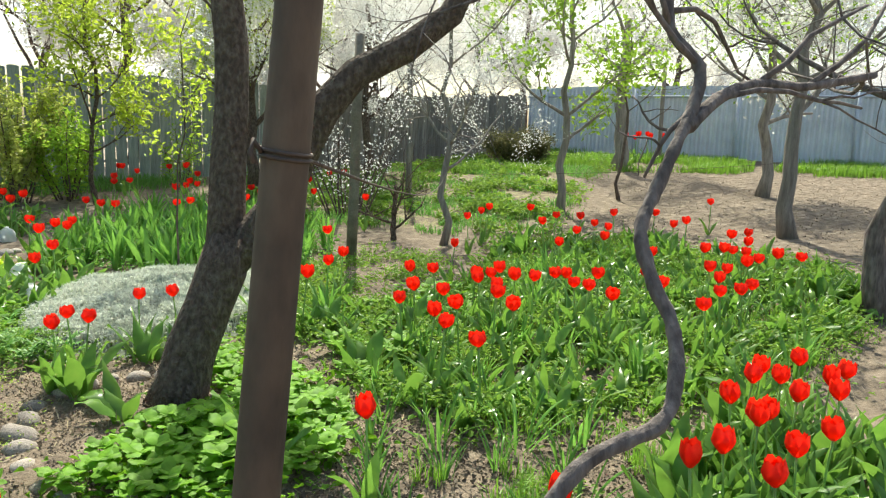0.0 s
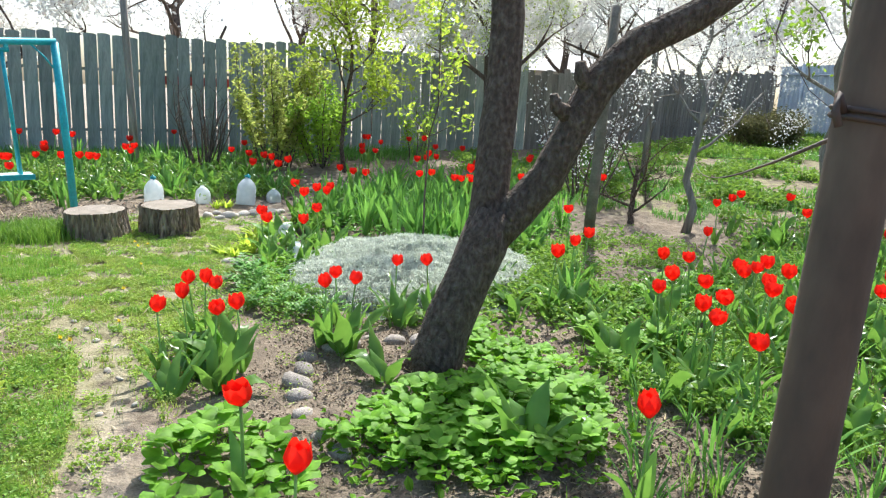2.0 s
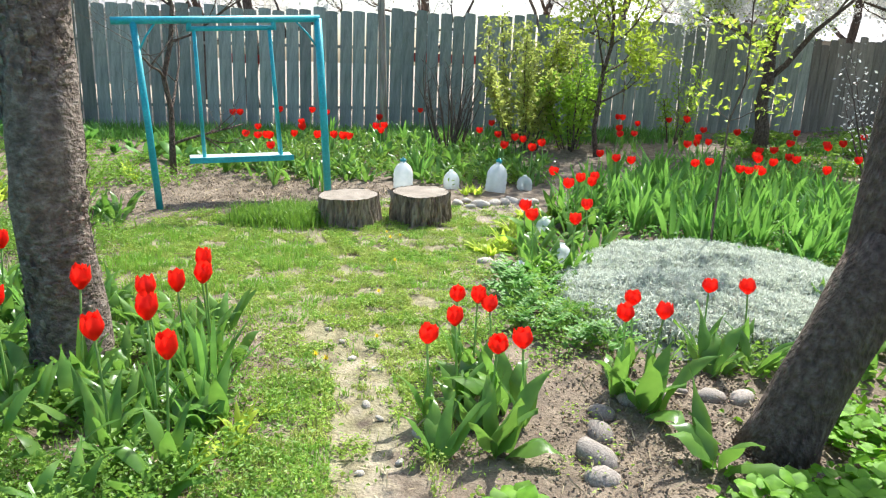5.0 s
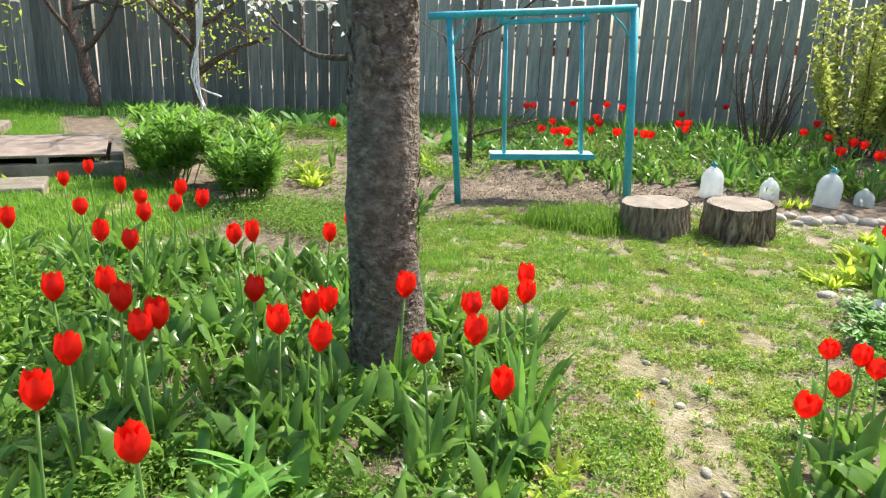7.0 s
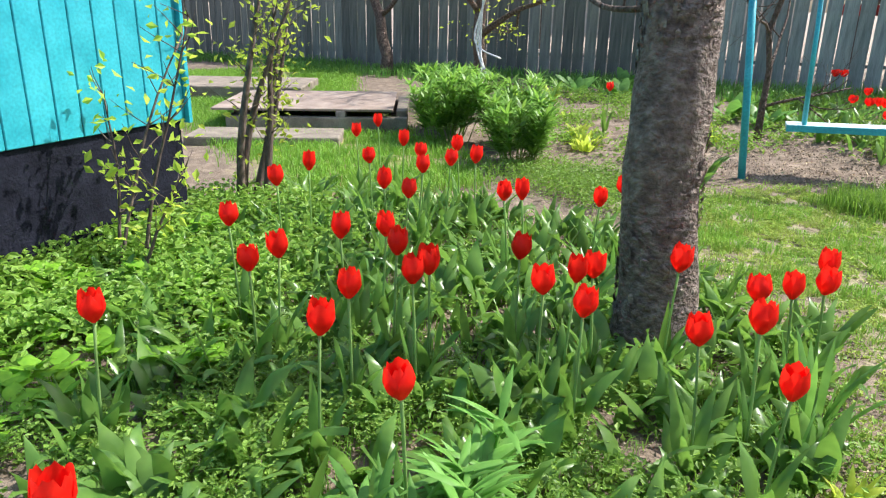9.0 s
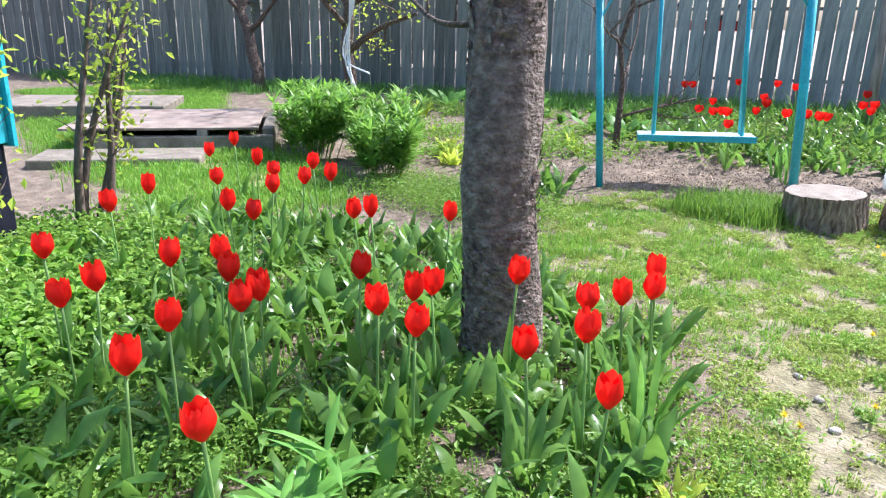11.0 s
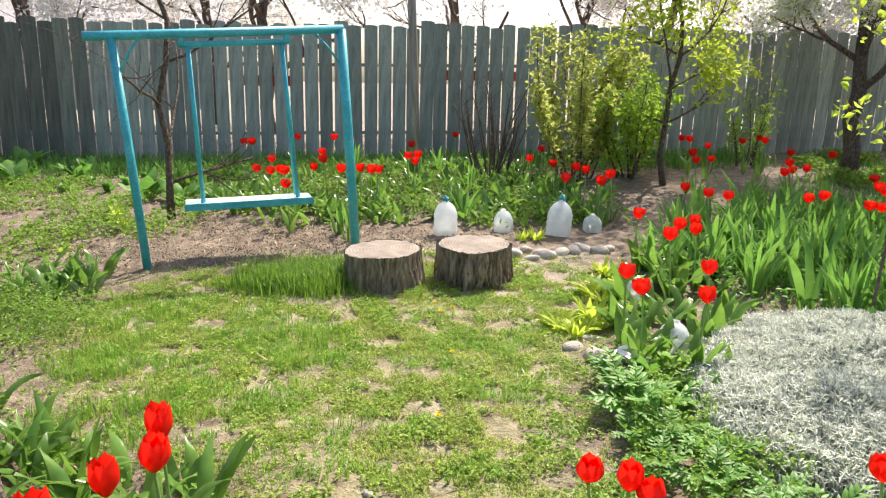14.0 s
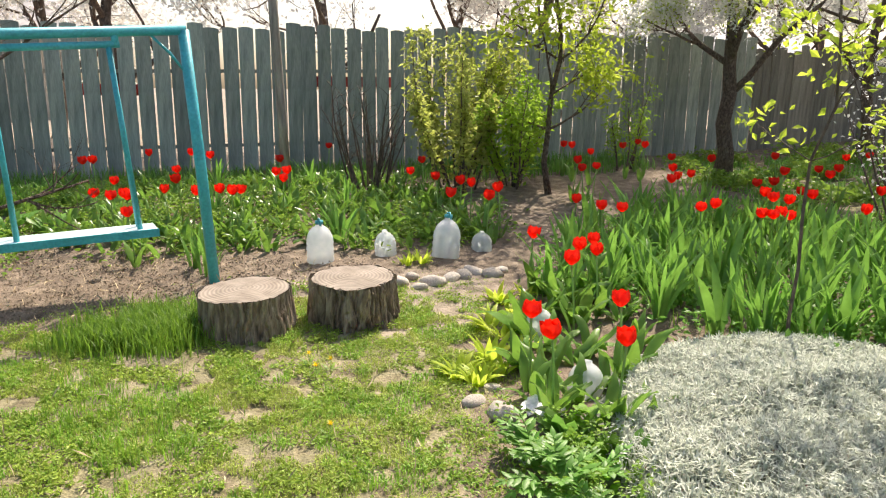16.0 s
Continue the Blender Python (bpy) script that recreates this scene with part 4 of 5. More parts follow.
def crumpled(x, y, s, seed):
    bm = bmesh.new()
    bmesh.ops.create_icosphere(bm, subdivisions=3, radius=s)
    for p in bm.verts:
        p.co *= 1 + 0.5 * noise.noise(p.co / s * 2.2 + Vector((seed, 0, 0)))
        p.co.z *= 0.45
    me = bpy.data.meshes.new("plastic_bag")
    bm.to_mesh(me)
    bm.free()
    me.materials.append(M_TARP)
    ob = tagged(new("plastic_bag", me), "crumpled dirty white plastic lying on soil", "litter")
    ob.matrix_basis = pose(x, y, gh(x, y) + s * 0.25, 0, 0, seed * 50)


crumpled(0.5, 4.55, 0.09, 1)
crumpled(0.42, 4.15, 0.08, 2)
crumpled(2.1, 1.55, 0.06, 3)
crumpled(-2.95, 8.3, 0.11, 4)


# ---- pole, vine, posts ----
def pole():
    root = thing("steel_pole", "leaning brown painted steel pipe with a wire tie", "pole", "", pose(POLE[0], POLE[1], -0.05, POLE[2], POLE[3], 0))
    b = Build()
    b.tube([(0, 0, 0), (0, 0, 0.9), (0, 0, 1.8), (0, 0, 2.7)], [0.0235] * 4, 24)
    part("pipe", b, M_PIPE, root)
    for dz in (0.0, 0.006):
        w = Build()
        w.tube([(0.025 * math.cos(a), 0.025 * math.sin(a), 1.446 + dz + 0.004 * math.sin(a)) for a in [2 * math.pi * k / 24 for k in range(25)]], [0.0022] * 25, 5)
        part("wire_tie", w, M_WIRE, root, "thin rusty wire")
    w = Build()
    w.tube([(-0.0245, -0.005, 1.448), (-0.035, -0.01, 1.458), (-0.037, -0.012, 1.446), (-0.032, -0.012, 1.436)], [0.003] * 4, 5)
    part("wire_twist", w, M_WIRE, root)


POLE = (1.125, -0.896, -5.7, 6.9)
pole()


def grapevine():
    root = thing("grapevine", "old gnarled grapevine stem with bare twisted canes", "vine", "", pose(0, 0, 0))
    main = [(1.72, -0.52, -0.02), (1.74, -0.52, 0.4), (1.8, -0.51, 0.72), (1.9, -0.5, 0.83), (2.06, -0.51, 0.88), (2.12, -0.48, 0.95), (2.16, -0.42, 1.04), (2.15, -0.37, 1.11), (2.16, -0.31, 1.21), (2.22, -0.28, 1.29), (2.29, -0.26, 1.39), (2.36, -0.23, 1.48), (2.4, -0.2, 1.57), (2.36, -0.14, 1.66), (2.39, -0.09, 1.8), (2.45, 0.0, 2.0)]
    pts = spline(main)
    b = Build()
    b.tube(pts, [0.016 - 0.003 * i / len(pts) + 0.004 * noise.noise((i * 0.7, 0, 0)) for i in range(len(pts))], 10, 0.25)
    part("stem", b, M_VINE, root)
    b = Build()
    q = spline([(2.33, -0.25, 1.43), (2.45, -0.22, 1.5), (2.57, -0.22, 1.54), (2.72, -0.24, 1.54), (2.95, -0.26, 1.58)])
    b.tube(q, [0.017 - 0.008 * i / len(q) for i in range(len(q))], 8, 0.25)
    part("cane", b, M_VINE, root)
    r = random.Random(61)
    for p, d, L in (((2.4, -0.2, 1.57), (-0.8, 0.2, 0.5), 0.4), ((2.39, -0.09, 1.8), (-1, 0.2, 0.2), 0.6), ((2.37, -0.12, 1.7), (0.9, 0.1, 0.3), 0.5), ((2.36, -0.14, 1.66), (-0.3, 0.1, 0.9), 0.4), ((2.57, -0.22, 1.54), (0.8, -0.1, 0.35), 0.5), ((2.44, 0, 1.95), (1, 0.2, 0.1), 0.7), ((2.44, 0, 1.98), (-1, 0.1, 0.1), 0.8), ((2.72, -0.24, 1.54), (0.6, 0.3, 0.5), 0.6), ((2.45, -0.22, 1.5), (1, 0.1, 0.4), 0.5), ((2.9, -0.26, 1.57), (0.9, 0.2, 0.2), 0.7), ((2.36, -0.23, 1.48), (-0.2, 0.1, -0.5), 0.2)):
        b, tips = Build(), []
        limbs(b, Vector(p), d, L, 0.008, 2, r, tips, 0.38, 0.0, 0.9, (2, 3), 6)
        part("cane", b, M_VINE, root)


grapevine()


def wire(p, q, sag, name="trellis_wire"):
    b = Build()
    P, Q = Vector(p), Vector(q)
    b.tube([P.lerp(Q, i / 14) - Vector((0, 0, sag * 4 * (i / 14) * (1 - i / 14))) for i in range(15)], [0.0025] * 15, 5)
    tagged(part(name, b, M_WIRE), "thin rusty trellis wire strung between posts", "wire")


wire((1.318, -0.735, 1.378), (4.95, 6.1, 0.9), 0.12)
wire((4.95, 6.1, 0.9), (8.8, 4.4, 1.15), 0.05)


def post(x, y, h, r, label, mat=None, tilt=(0, 0), name="wooden_post"):
    b = Build()
    b.tube([(0, 0, -0.1), (0.004, 0, h * 0.33), (-0.004, 0.003, h * 0.66), (0, 0, h)], [r * 1.05, r, r * 0.98, r * 0.9], 9, 0.06)
    ob = tagged(part(name, b, mat or M_POST), label, "post")
    ob.matrix_basis = pose(x, y, gh(x, y), tilt[0], tilt[1], 0)


post(3.62, 5.62, 2.3, 0.055, "grey weathered concrete garden post", M_CONC, (0, 2))
post(-1.6, 9.35, 2.75, 0.05, "tall grey-brown wooden pole in front of the fence", None, (0, -2))
post(5.9, 9.3, 2.6, 0.05, "tall grey wooden pole in the orchard")
post(13.4, 11.6, 2.2, 0.05, "grey wooden pole near the metal fence")


# ---- shed corner and concrete pit ----
def shed():
    c = Vector((-4.2, 1.58, 0))
    d = Vector((0.42, -0.88, 0)).normalized()
    rot = Matrix.Translation(c) @ Matrix.Rotation(math.atan2(d.y, d.x), 4, "Z")
    root = tagged(new("wall_shed"), "turquoise painted board shed on a black tarred foundation", "shed", kind="structure")
    x = 0.0
    while x < 3.6:
        b = Build()
        b.box((x + 0.003, -0.022, 0.66), (x + 0.137, 0, 3.0))
        ob = bevelled(part("board", b, M_TURQ, root, "", False), 0.004, 1)
        ob.matrix_basis = rot
        x += 0.14
    b = Build()
    b.box((0, -2.6, 0.66), (3.62, -0.03, 3.0))
    ob = part("core", b, M_TURQ, root, "", False)
    ob.matrix_basis = rot
    b = Build()
    b.box((0.02, -2.6, -0.1), (3.62, -0.02, 0.66))
    ob = bevelled(part("foundation", b, M_BLACK, root, "black tarred plinth", False), 0.01)
    ob.matrix_basis = rot
    b = Build()
    b.box((-0.025, -0.06, 0.64), (0.0, 0.03, 3.0))
    ob = part("corner_strip", b, M_TURQ, root, "", False)
    ob.matrix_basis = rot


def cellar_pit():
    root = thing("concrete_pit", "low concrete pit covered by a rusty metal sheet", "pit", "", pose(-7.25, 4.35, gh(-7.25, 4.35) - 0.06, 0, 0, 52))
    for lo, hi in (((-0.95, -0.8, -0.1), (0.95, -0.68, 0.24)), ((-0.95, 0.68, -0.1), (0.95, 0.8, 0.24)), ((-0.95, -0.68, -0.1), (-0.83, 0.68, 0.24)), ((0.83, -0.68, -0.1), (0.95, 0.68, 0.30))):
        b = Build()
        b.box(lo, hi)
        bevelled(part("kerb", b, M_CONC, root, "", False), 0.015)
    b = Build()
    b.box((-1.1, -0.78, 0.30), (0.80, 0.85, 0.325))
    bevelled(part("lid", b, M_RUST, root, "rusty brown metal sheet lid", False), 0.004)
    b = Build()
    b.box((-0.9, -0.62, 0.24), (-0.7, 0.6, 0.30))
    part("batten", b, M_POST, root, "", False)
    b = Build()
    b.box((0.2, -0.79, 0.24), (0.3, 0.75, 0.30))
    part("batten", b, M_POST, root, "", False)
    b = Build()
    b.box((-1.2, -1.45, -0.1), (0.3, -0.86, 0.14))
    bevelled(part("step", b, M_CONC, root, "mossy concrete slab", False), 0.02)


shed()
cellar_pit()


def slab(x, y, w, d, z, rz, label):
    b = Build()
    b.box((-w / 2, -d / 2, -0.1), (w / 2, d / 2, z))
    ob = bevelled(tagged(part("concrete_slab", b, M_CONC, None, "", False), label, "slab"), 0.02)
    ob.matrix_basis = pose(x, y, gh(x, y), 0, 0, rz)


slab(-10.2, 4.6, 2.2, 1.4, 0.2, 50, "flat grey concrete slab behind the pit")


def hose():
    b = Build()
    for k in range(4):
        b.tube(spline([(-7.0 + 0.02 * k, 6.55, 2.4), (-6.95 + 0.03 * k, 6.5, 1.6), (-6.98 - 0.04 * k, 6.5, 0.9), (-6.86 + 0.1 * k * (k % 2), 6.45, 0.25 + 0.15 * k)]), [0.011] * 19, 6)
    tagged(part("white_rope", b, M_TARP), "bundle of white rope hanging from a tree", "rope")


hose()


# ---- house beyond the fence ----
def house(x, y, w, d, h, rz, label):
    root = thing("house", label, "house", "", pose(x, y, gh(x, y), 0, 0, rz))
    b = Build()
    b.box((-w / 2, -d / 2, 0), (w / 2, d / 2, h))
    part("wall", b, M_PLASTER, root, "", False)
    b = Build()
    b.add([(-w / 2 - 0.4, -d / 2 - 0.4, h), (w / 2 + 0.4, -d / 2 - 0.4, h), (w / 2 + 0.4, d / 2 + 0.4, h), (-w / 2 - 0.4, d / 2 + 0.4, h), (-w / 2 - 0.4, 0, h + 1.3), (w / 2 + 0.4, 0, h + 1.3)],
          [(0, 1, 5, 4), (2, 3, 4, 5), (0, 4, 3), (1, 2, 5), (0, 3, 2, 1)])
    part("roof", b, M_ROOF, root, "grey sheet roof", False)


house(9, 34, 12, 7, 2.2, 10, "low pale house with a grey roof beyond the fence")
house(-16, 24, 9, 6, 2.3, 25, "low pale house with a grey roof beyond the fence")
house(34, 22, 10, 7, 2.3, -40, "low pale house with a grey roof beyond the metal fence")


# ---- tulips ----
def petal(b, ang, R, H, open_, seed):
    r = random.Random(seed)
    rows, cols = 6, 4
    n = len(b.v)
    tip = r.uniform(-0.06, 0.06)
    for i in range(rows + 1):
        v = i / rows
        rad = R * (0.25 + 0.75 * math.sin(min(1, v * 1.9) * math.pi / 2)) * (1 - (1 - open_) * max(0, v - 0.55) / 0.45 * 0.8)
        half = radians(62) * max(0.05, math.sin(math.pi * (0.10 + 0.80 * v)) ** 0.55) * (1 if v < 0.9 else 0.85)
        for j in range(cols + 1):
            a = ang + half * (j / cols * 2 - 1) + tip * v
            lift = -0.12 * H * (abs(j / cols * 2 - 1) ** 2) * (v > 0.6)
            b.v.append((rad * math.cos(a), rad * math.sin(a), H * v + lift + 0.004 * math.sin(j * 3 + seed) * v))
    for i in range(rows):
        for j in range(cols):
            a = n + i * (cols + 1) + j
            b.f.append((a, a + 1, a + cols + 2, a + cols + 1))


HEAD = 0.42


def tulip_model(seed, fine):
    r = random.Random(seed)
    root = thing("tulip", "red tulip in full bloom on a pale green stem", "tulip", "red tulips")
    bend = Vector((r.uniform(-0.03, 0.03), r.uniform(-0.03, 0.03), 0))
    b = Build()
    top = HEAD - 0.035
    pts = [Vector((0, 0, -0.02)), bend * 0.2 + Vector((0, 0, top * 0.4)), bend * 0.6 + Vector((0, 0, top * 0.75)), bend + Vector((0, 0, top))]
    b.tube(pts, [0.0055, 0.005, 0.0045, 0.005], 6)
    part("stem", b, M_STEM, root)
    R, H, op = r.uniform(0.034, 0.041), r.uniform(0.074, 0.092), r.uniform(0.62, 1.0)
    fb = Build()
    for k in range(3):
        petal(fb, k * 2.094 + 1.05, R * 0.9, H * 0.97, op, seed * 7 + k)
    if not fine:
        for k in range(3):
            petal(fb, k * 2.094, R, H, op, seed * 5 + k)
    fl = part("flower", fb, M_PETAL, root, "bright red cup of petals")
    tilt = Matrix.Translation(pts[-1]) @ pose(0, 0, 0, r.uniform(-9, 9), r.uniform(-9, 9), r.uniform(0, 90))
    fl.matrix_basis = tilt
    if fine:
        for k in range(3):
            pb = Build()
            petal(pb, k * 2.094, R, H, op, seed * 5 + k)
            part("petal", pb, M_PETAL, fl)
    for k in range(3 if fine else 2):
        lb = Build()
        a = k * 2.3 + r.uniform(-0.5, 0.5)
        lb.leaf((0.006 * math.cos(a), 0.006 * math.sin(a), 0.005), a, r.uniform(0.2, 0.3), r.uniform(0.042, 0.065), r.uniform(72, 86), r.uniform(15, 75), 7, 0.45, "lance", r.uniform(-0.5, 0.5), 0.10, r.uniform(0, 6))
        part("leaf", lb, M_TLEAF, root)
    return root


FINE = [tulip_model(100 + k, True) for k in range(6)]
PLAIN = [tulip_model(200 + k, False) for k in range(6)]
used = set()


def plant_tulips(spots, fine, seed, head=0.42):
    r = random.Random(seed)
    for x, y in spots:
        k = r.randrange(6)
        src = (FINE if fine else PLAIN)[k]
        sc = head / HEAD * r.uniform(0.96, 1.05)
        wide = 1.0 if fine else 1.1
        m = pose(x, y, gh(x, y), 0, 0, r.uniform(0, 360)) @ Matrix.Diagonal((wide, wide, sc, 1))
        if src in used:
            copy_thing(src, m)
        else:
            used.add(src)
            src.matrix_basis = m


plant_tulips([(3.25, 3.26), (3.0, 2.64), (2.81, 2.39), (2.79, 1.99), (2.78, 1.81), (3.43, 3.21), (3.18, 2.54), (4.03, 4.13), (4.94, 5.47), (5.29, 5.82), (5.44, 5.96), (3.62, 2.98), (3.52, 2.7), (3.72, 2.91), (3.82, 2.91), (3.7, 2.6), (3.31, 2.17), (3.46, 2.45), (3.32, 1.97), (3.06, 2.13), (2.83, 1.47), (3.87, 2.59), (4.12, 2.65), (4.2, 2.62), (4.13, 2.44), (4.11, 2.32), (4.29, 2.39), (4.09, 2.03), (5.55, 4.89), (5.91, 5.22), (5.83, 5.67), (6.04, 4.89), (5.55, 4.3), (6.0, 4.63), (5.5, 3.87), (6.55, 4.95), (5.97, 4.31), (5.0, 3.87)], False, 501, 0.42)
plant_tulips([(4.84, 2.5), (4.57, 2.12), (5.3, 3.01), (7.03, 4.84), (6.77, 4.07), (6.56, 4.05), (8.11, 5.0), (5.81, 2.93), (5.28, 2.34), (5.93, 2.85), (6.11, 2.88), (6.52, 3.28), (6.78, 3.28), (6.35, 2.88), (5.99, 2.67), (5.9, 2.46), (6.01, 2.39), (6.28, 2.36), (5.43, 2.33), (5.12, 2.07), (5.58, 2.3), (5.17, 1.9), (4.86, 1.83), (4.98, 1.76), (4.41, 1.52)], False, 502, 0.42)
plant_tulips([(3.39, 0.44), (3.62, 0.58), (3.78, 0.66), (3.83, 0.56), (4.04, 0.63), (3.63, 0.35), (3.31, 0.29), (3.37, 0.24), (3.25, 0.21), (2.98, 0.09), (2.78, 0.04), (3.22, 0.01), (2.89, -0.16), (3.46, 0.08), (3.92, 0.42), (4.01, 0.42), (3.84, 0.31), (2.28, 0.05), (2.0, 0.85)], True, 503, 0.42)
plant_tulips([(-3.59, 9.01), (-3.55, 9.13), (-2.91, 8.08), (-2.76, 7.46), (-2.59, 7.34), (-2.59, 7.52), (-2.44, 7.24), (-3.25, 9.74), (-2.79, 9.74), (-2.58, 8.84), (-2.27, 7.71), (-2.25, 7.97), (-1.97, 7.4), (-2.42, 9.49), (-1.8, 7.62), (-1.68, 7.5), (-1.65, 7.68), (-2.18, 6.74), (-1.65, 9.26), (-1.55, 8.6), (-1.43, 8.64), (-1.41, 8.24), (-1.37, 10.83), (-0.22, 8.75), (-0.12, 9.42), (0.03, 8.48), (0.23, 8.05), (0.32, 7.92), (0.13, 7.5), (0.43, 7.37), (0.57, 7.7)], False, 504, 0.42)
plant_tulips([(1.13, 7.4), (1.31, 7.08), (1.43, 7.05), (2.07, 7.08), (0.65, 6.24), (0.86, 5.86), (1.0, 6.11), (1.0, 5.79), (0.46, 4.72), (0.53, 4.49), (0.91, 4.84), (0.77, 4.34), (0.8, 5.46), (1.65, 11.0), (1.71, 10.61), (1.88, 10.34), (1.48, 9.29), (1.53, 8.97), (1.68, 9.23), (2.43, 10.83), (2.72, 11.43), (2.58, 10.66), (2.69, 9.72), (2.51, 8.65), (3.02, 9.58), (2.49, 9.11), (2.38, 8.54), (3.15, 8.17), (2.77, 7.65), (2.47, 6.88), (2.74, 7.28), (2.66, 6.84), (2.63, 7.04), (3.91, 9.81), (3.4, 8.64), (3.2, 7.59), (3.0, 8.24), (2.88, 7.43), (3.13, 7.74), (2.52, 6.9), (3.98, 9.11), (3.84, 8.47), (3.28, 6.93), (5.03, 9.94), (2.22, 8.2), (2.21, 7.26)], False, 505, 0.42)
plant_tulips([(0.23, 2.79), (0.3, 2.7), (0.38, 2.72), (0.26, 2.41), (0.17, 2.21), (0.41, 2.24), (0.54, 2.25), (1.03, 2.96), (0.95, 2.69), (1.09, 2.74), (1.39, 3.13), (1.62, 3.25)], True, 506, 0.36)
plant_tulips([(2.39, 3.11), (2.73, 3.67), (2.93, 3.93), (3.19, 5.0), (4.32, 7.11), (4.17, 8.97), (3.82, 7.71), (4.8, 9.97), (0.67, 1.04)], False, 507, 0.42)
plant_tulips([(-2.58, 1.13), (-2.25, 1.04), (-2.26, 1.14), (-2.25, 1.43), (-2.25, 1.61), (-1.98, 1.47), (-1.74, 1.39), (-1.77, 1.47), (-1.79, 1.16), (-1.58, 0.91), (-1.17, 0.92), (-3.22, 1.66), (-3.32, 1.89), (-4.2, 2.79), (-4.44, 3.14), (-3.62, 2.74), (-3.4, 2.35), (-2.81, 2.05), (-2.68, 2.04), (-3.0, 2.38), (-3.29, 2.65), (-3.11, 2.68), (-3.35, 3.0), (-2.99, 2.8), (-2.35, 2.44), (-2.23, 2.43)], True, 508, 0.49)
plant_tulips([(-1.71, 1.85), (-1.45, 1.69), (-1.44, 1.82), (-1.23, 1.63), (-1.42, 1.95), (-2.06, 2.73), (-2.13, 3.06), (-1.28, 2.2), (-0.88, 1.75), (-0.91, 2.16), (-0.81, 1.94), (-0.9, 2.35), (-0.89, 2.56), (-0.85, 2.47), (-0.63, 1.69), (-2.1, 0.45), (-4.67, 6.17)], True, 509, 0.47)
plant_tulips([(0.85, 0.54)], True, 510, 0.42)
plant_tulips([(-1.21, 0.19)], True, 511, 0.5)
plant_tulips([(12.7, 11.6), (12.9, 11.8), (13.1, 11.7), (13.3, 11.9), (12.8, 12.1), (13.2, 12.2), (13.5, 11.6), (13.0, 11.4), (13.7, 11.9), (12.5, 11.9)], False, 520, 0.6)


# ---- leaf clumps ----
def clump_model(name, label, category, group, n, length, width, rise, droop, mat, shape, seed, spread=0.03, fold=0.35, wave=0.08, twist=0.5):
    r = random.Random(seed)
    root = thing(name, label, category, group)
    b = Build()
    for k in range(n):
        a = r.uniform(0, 2 * math.pi)
        o = r.uniform(0, spread)
        b.leaf((o * math.cos(a), o * math.sin(a), -0.01), a + r.uniform(-0.4, 0.4), r.uniform(0.65, 1.1) * length, r.uniform(0.75, 1.15) * width, r.uniform(*rise), r.uniform(*droop), 7, fold, shape, r.uniform(-twist, twist), wave, r.uniform(0, 6))
        if width > 0.02:
            part("leaf", b, mat, root)
            b = Build()
    if width <= 0.02:
        part("leaves", b, mat, root)
    return root


def scatter(poly, n, gap, seed, avoid=()):
    r = random.Random(seed)
    x0, x1 = min(p[0] for p in poly), max(p[0] for p in poly)
    y0, y1 = min(p[1] for p in poly), max(p[1] for p in poly)
    out = []
    for _ in range(n * 60):
        x, y = r.uniform(x0, x1), r.uniform(y0, y1)
        if not inside(np.array([x]), np.array([y]), poly)[0]:
            continue
        if any((x - a) ** 2 + (y - c) ** 2 < gap * gap for a, c in out) or any((x - a) ** 2 + (y - c) ** 2 < d * d for a, c, d in avoid):
            continue
        out.append((x, y))
        if len(out) == n:
            break
    return out


TRUNKS = ((-1.48, 2.40, 0.22), (1.53, 2.28, 0.22), (-1.02, 5.58, 0.32), (-0.46, 5.76, 0.32), (1.13, -0.9, 0.1))


def plant(models, spots, seed, lo=0.85, hi=1.2):
    r = random.Random(seed)
    for x, y in spots:
        src = r.choice(models)
        s = r.uniform(lo, hi)
        m = pose(x, y, gh(x, y), 0, 0, r.uniform(0, 360)) @ Matrix.Diagonal((s, s, s, 1))
        if src in used:
            copy_thing(src, m)
        else:
            used.add(src)
            src.matrix_basis = m


TUFT = [clump_model("tulip_clump", "clump of broad blue-green tulip leaves without flowers", "tulip leaves", "leafy tulip clumps", 6, 0.31, 0.08, (48, 88), (15, 125), M_TLEAF, "lance", 300 + k, 0.04, 0.4, 0.14, 0.8) for k in range(5)]
IRIS = [clump_model("iris_clump", "clump of upright sword-shaped iris leaves", "iris", "iris clumps", 12, 0.52, 0.04, (66, 90), (4, 62), M_IRIS, "strap", 320 + k, 0.09, 0.2, 0.0, 0.3) for k in range(4)]
NARROW = [clump_model("bulb_clump", "clump of narrow arching green bulb leaves", "bulb leaves", "narrow-leaved clumps", 14, 0.27, 0.014, (55, 88), (10, 75), M_IRIS, "strap", 340 + k, 0.05, 0.3, 0.0, 0.6) for k in range(4)]
BURDOCK = [clump_model("broadleaf_plant", "large-leaved dark green plant under the fence", "broadleaf plant", "broad-leaved plants", 9, 0.42, 0.17, (35, 80), (20, 70), M_BROAD, "oval", 360 + k, 0.05, 0.25, 0.06) for k in range(3)]
LILY = [clump_model("lime_plant", "fresh yellow-green leafy perennial", "perennial", "lime-green perennials", 14, 0.24, 0.055, (40, 85), (20, 80), M_LIME, "lance", 380 + k, 0.06, 0.3, 0.05) for k in range(3)]

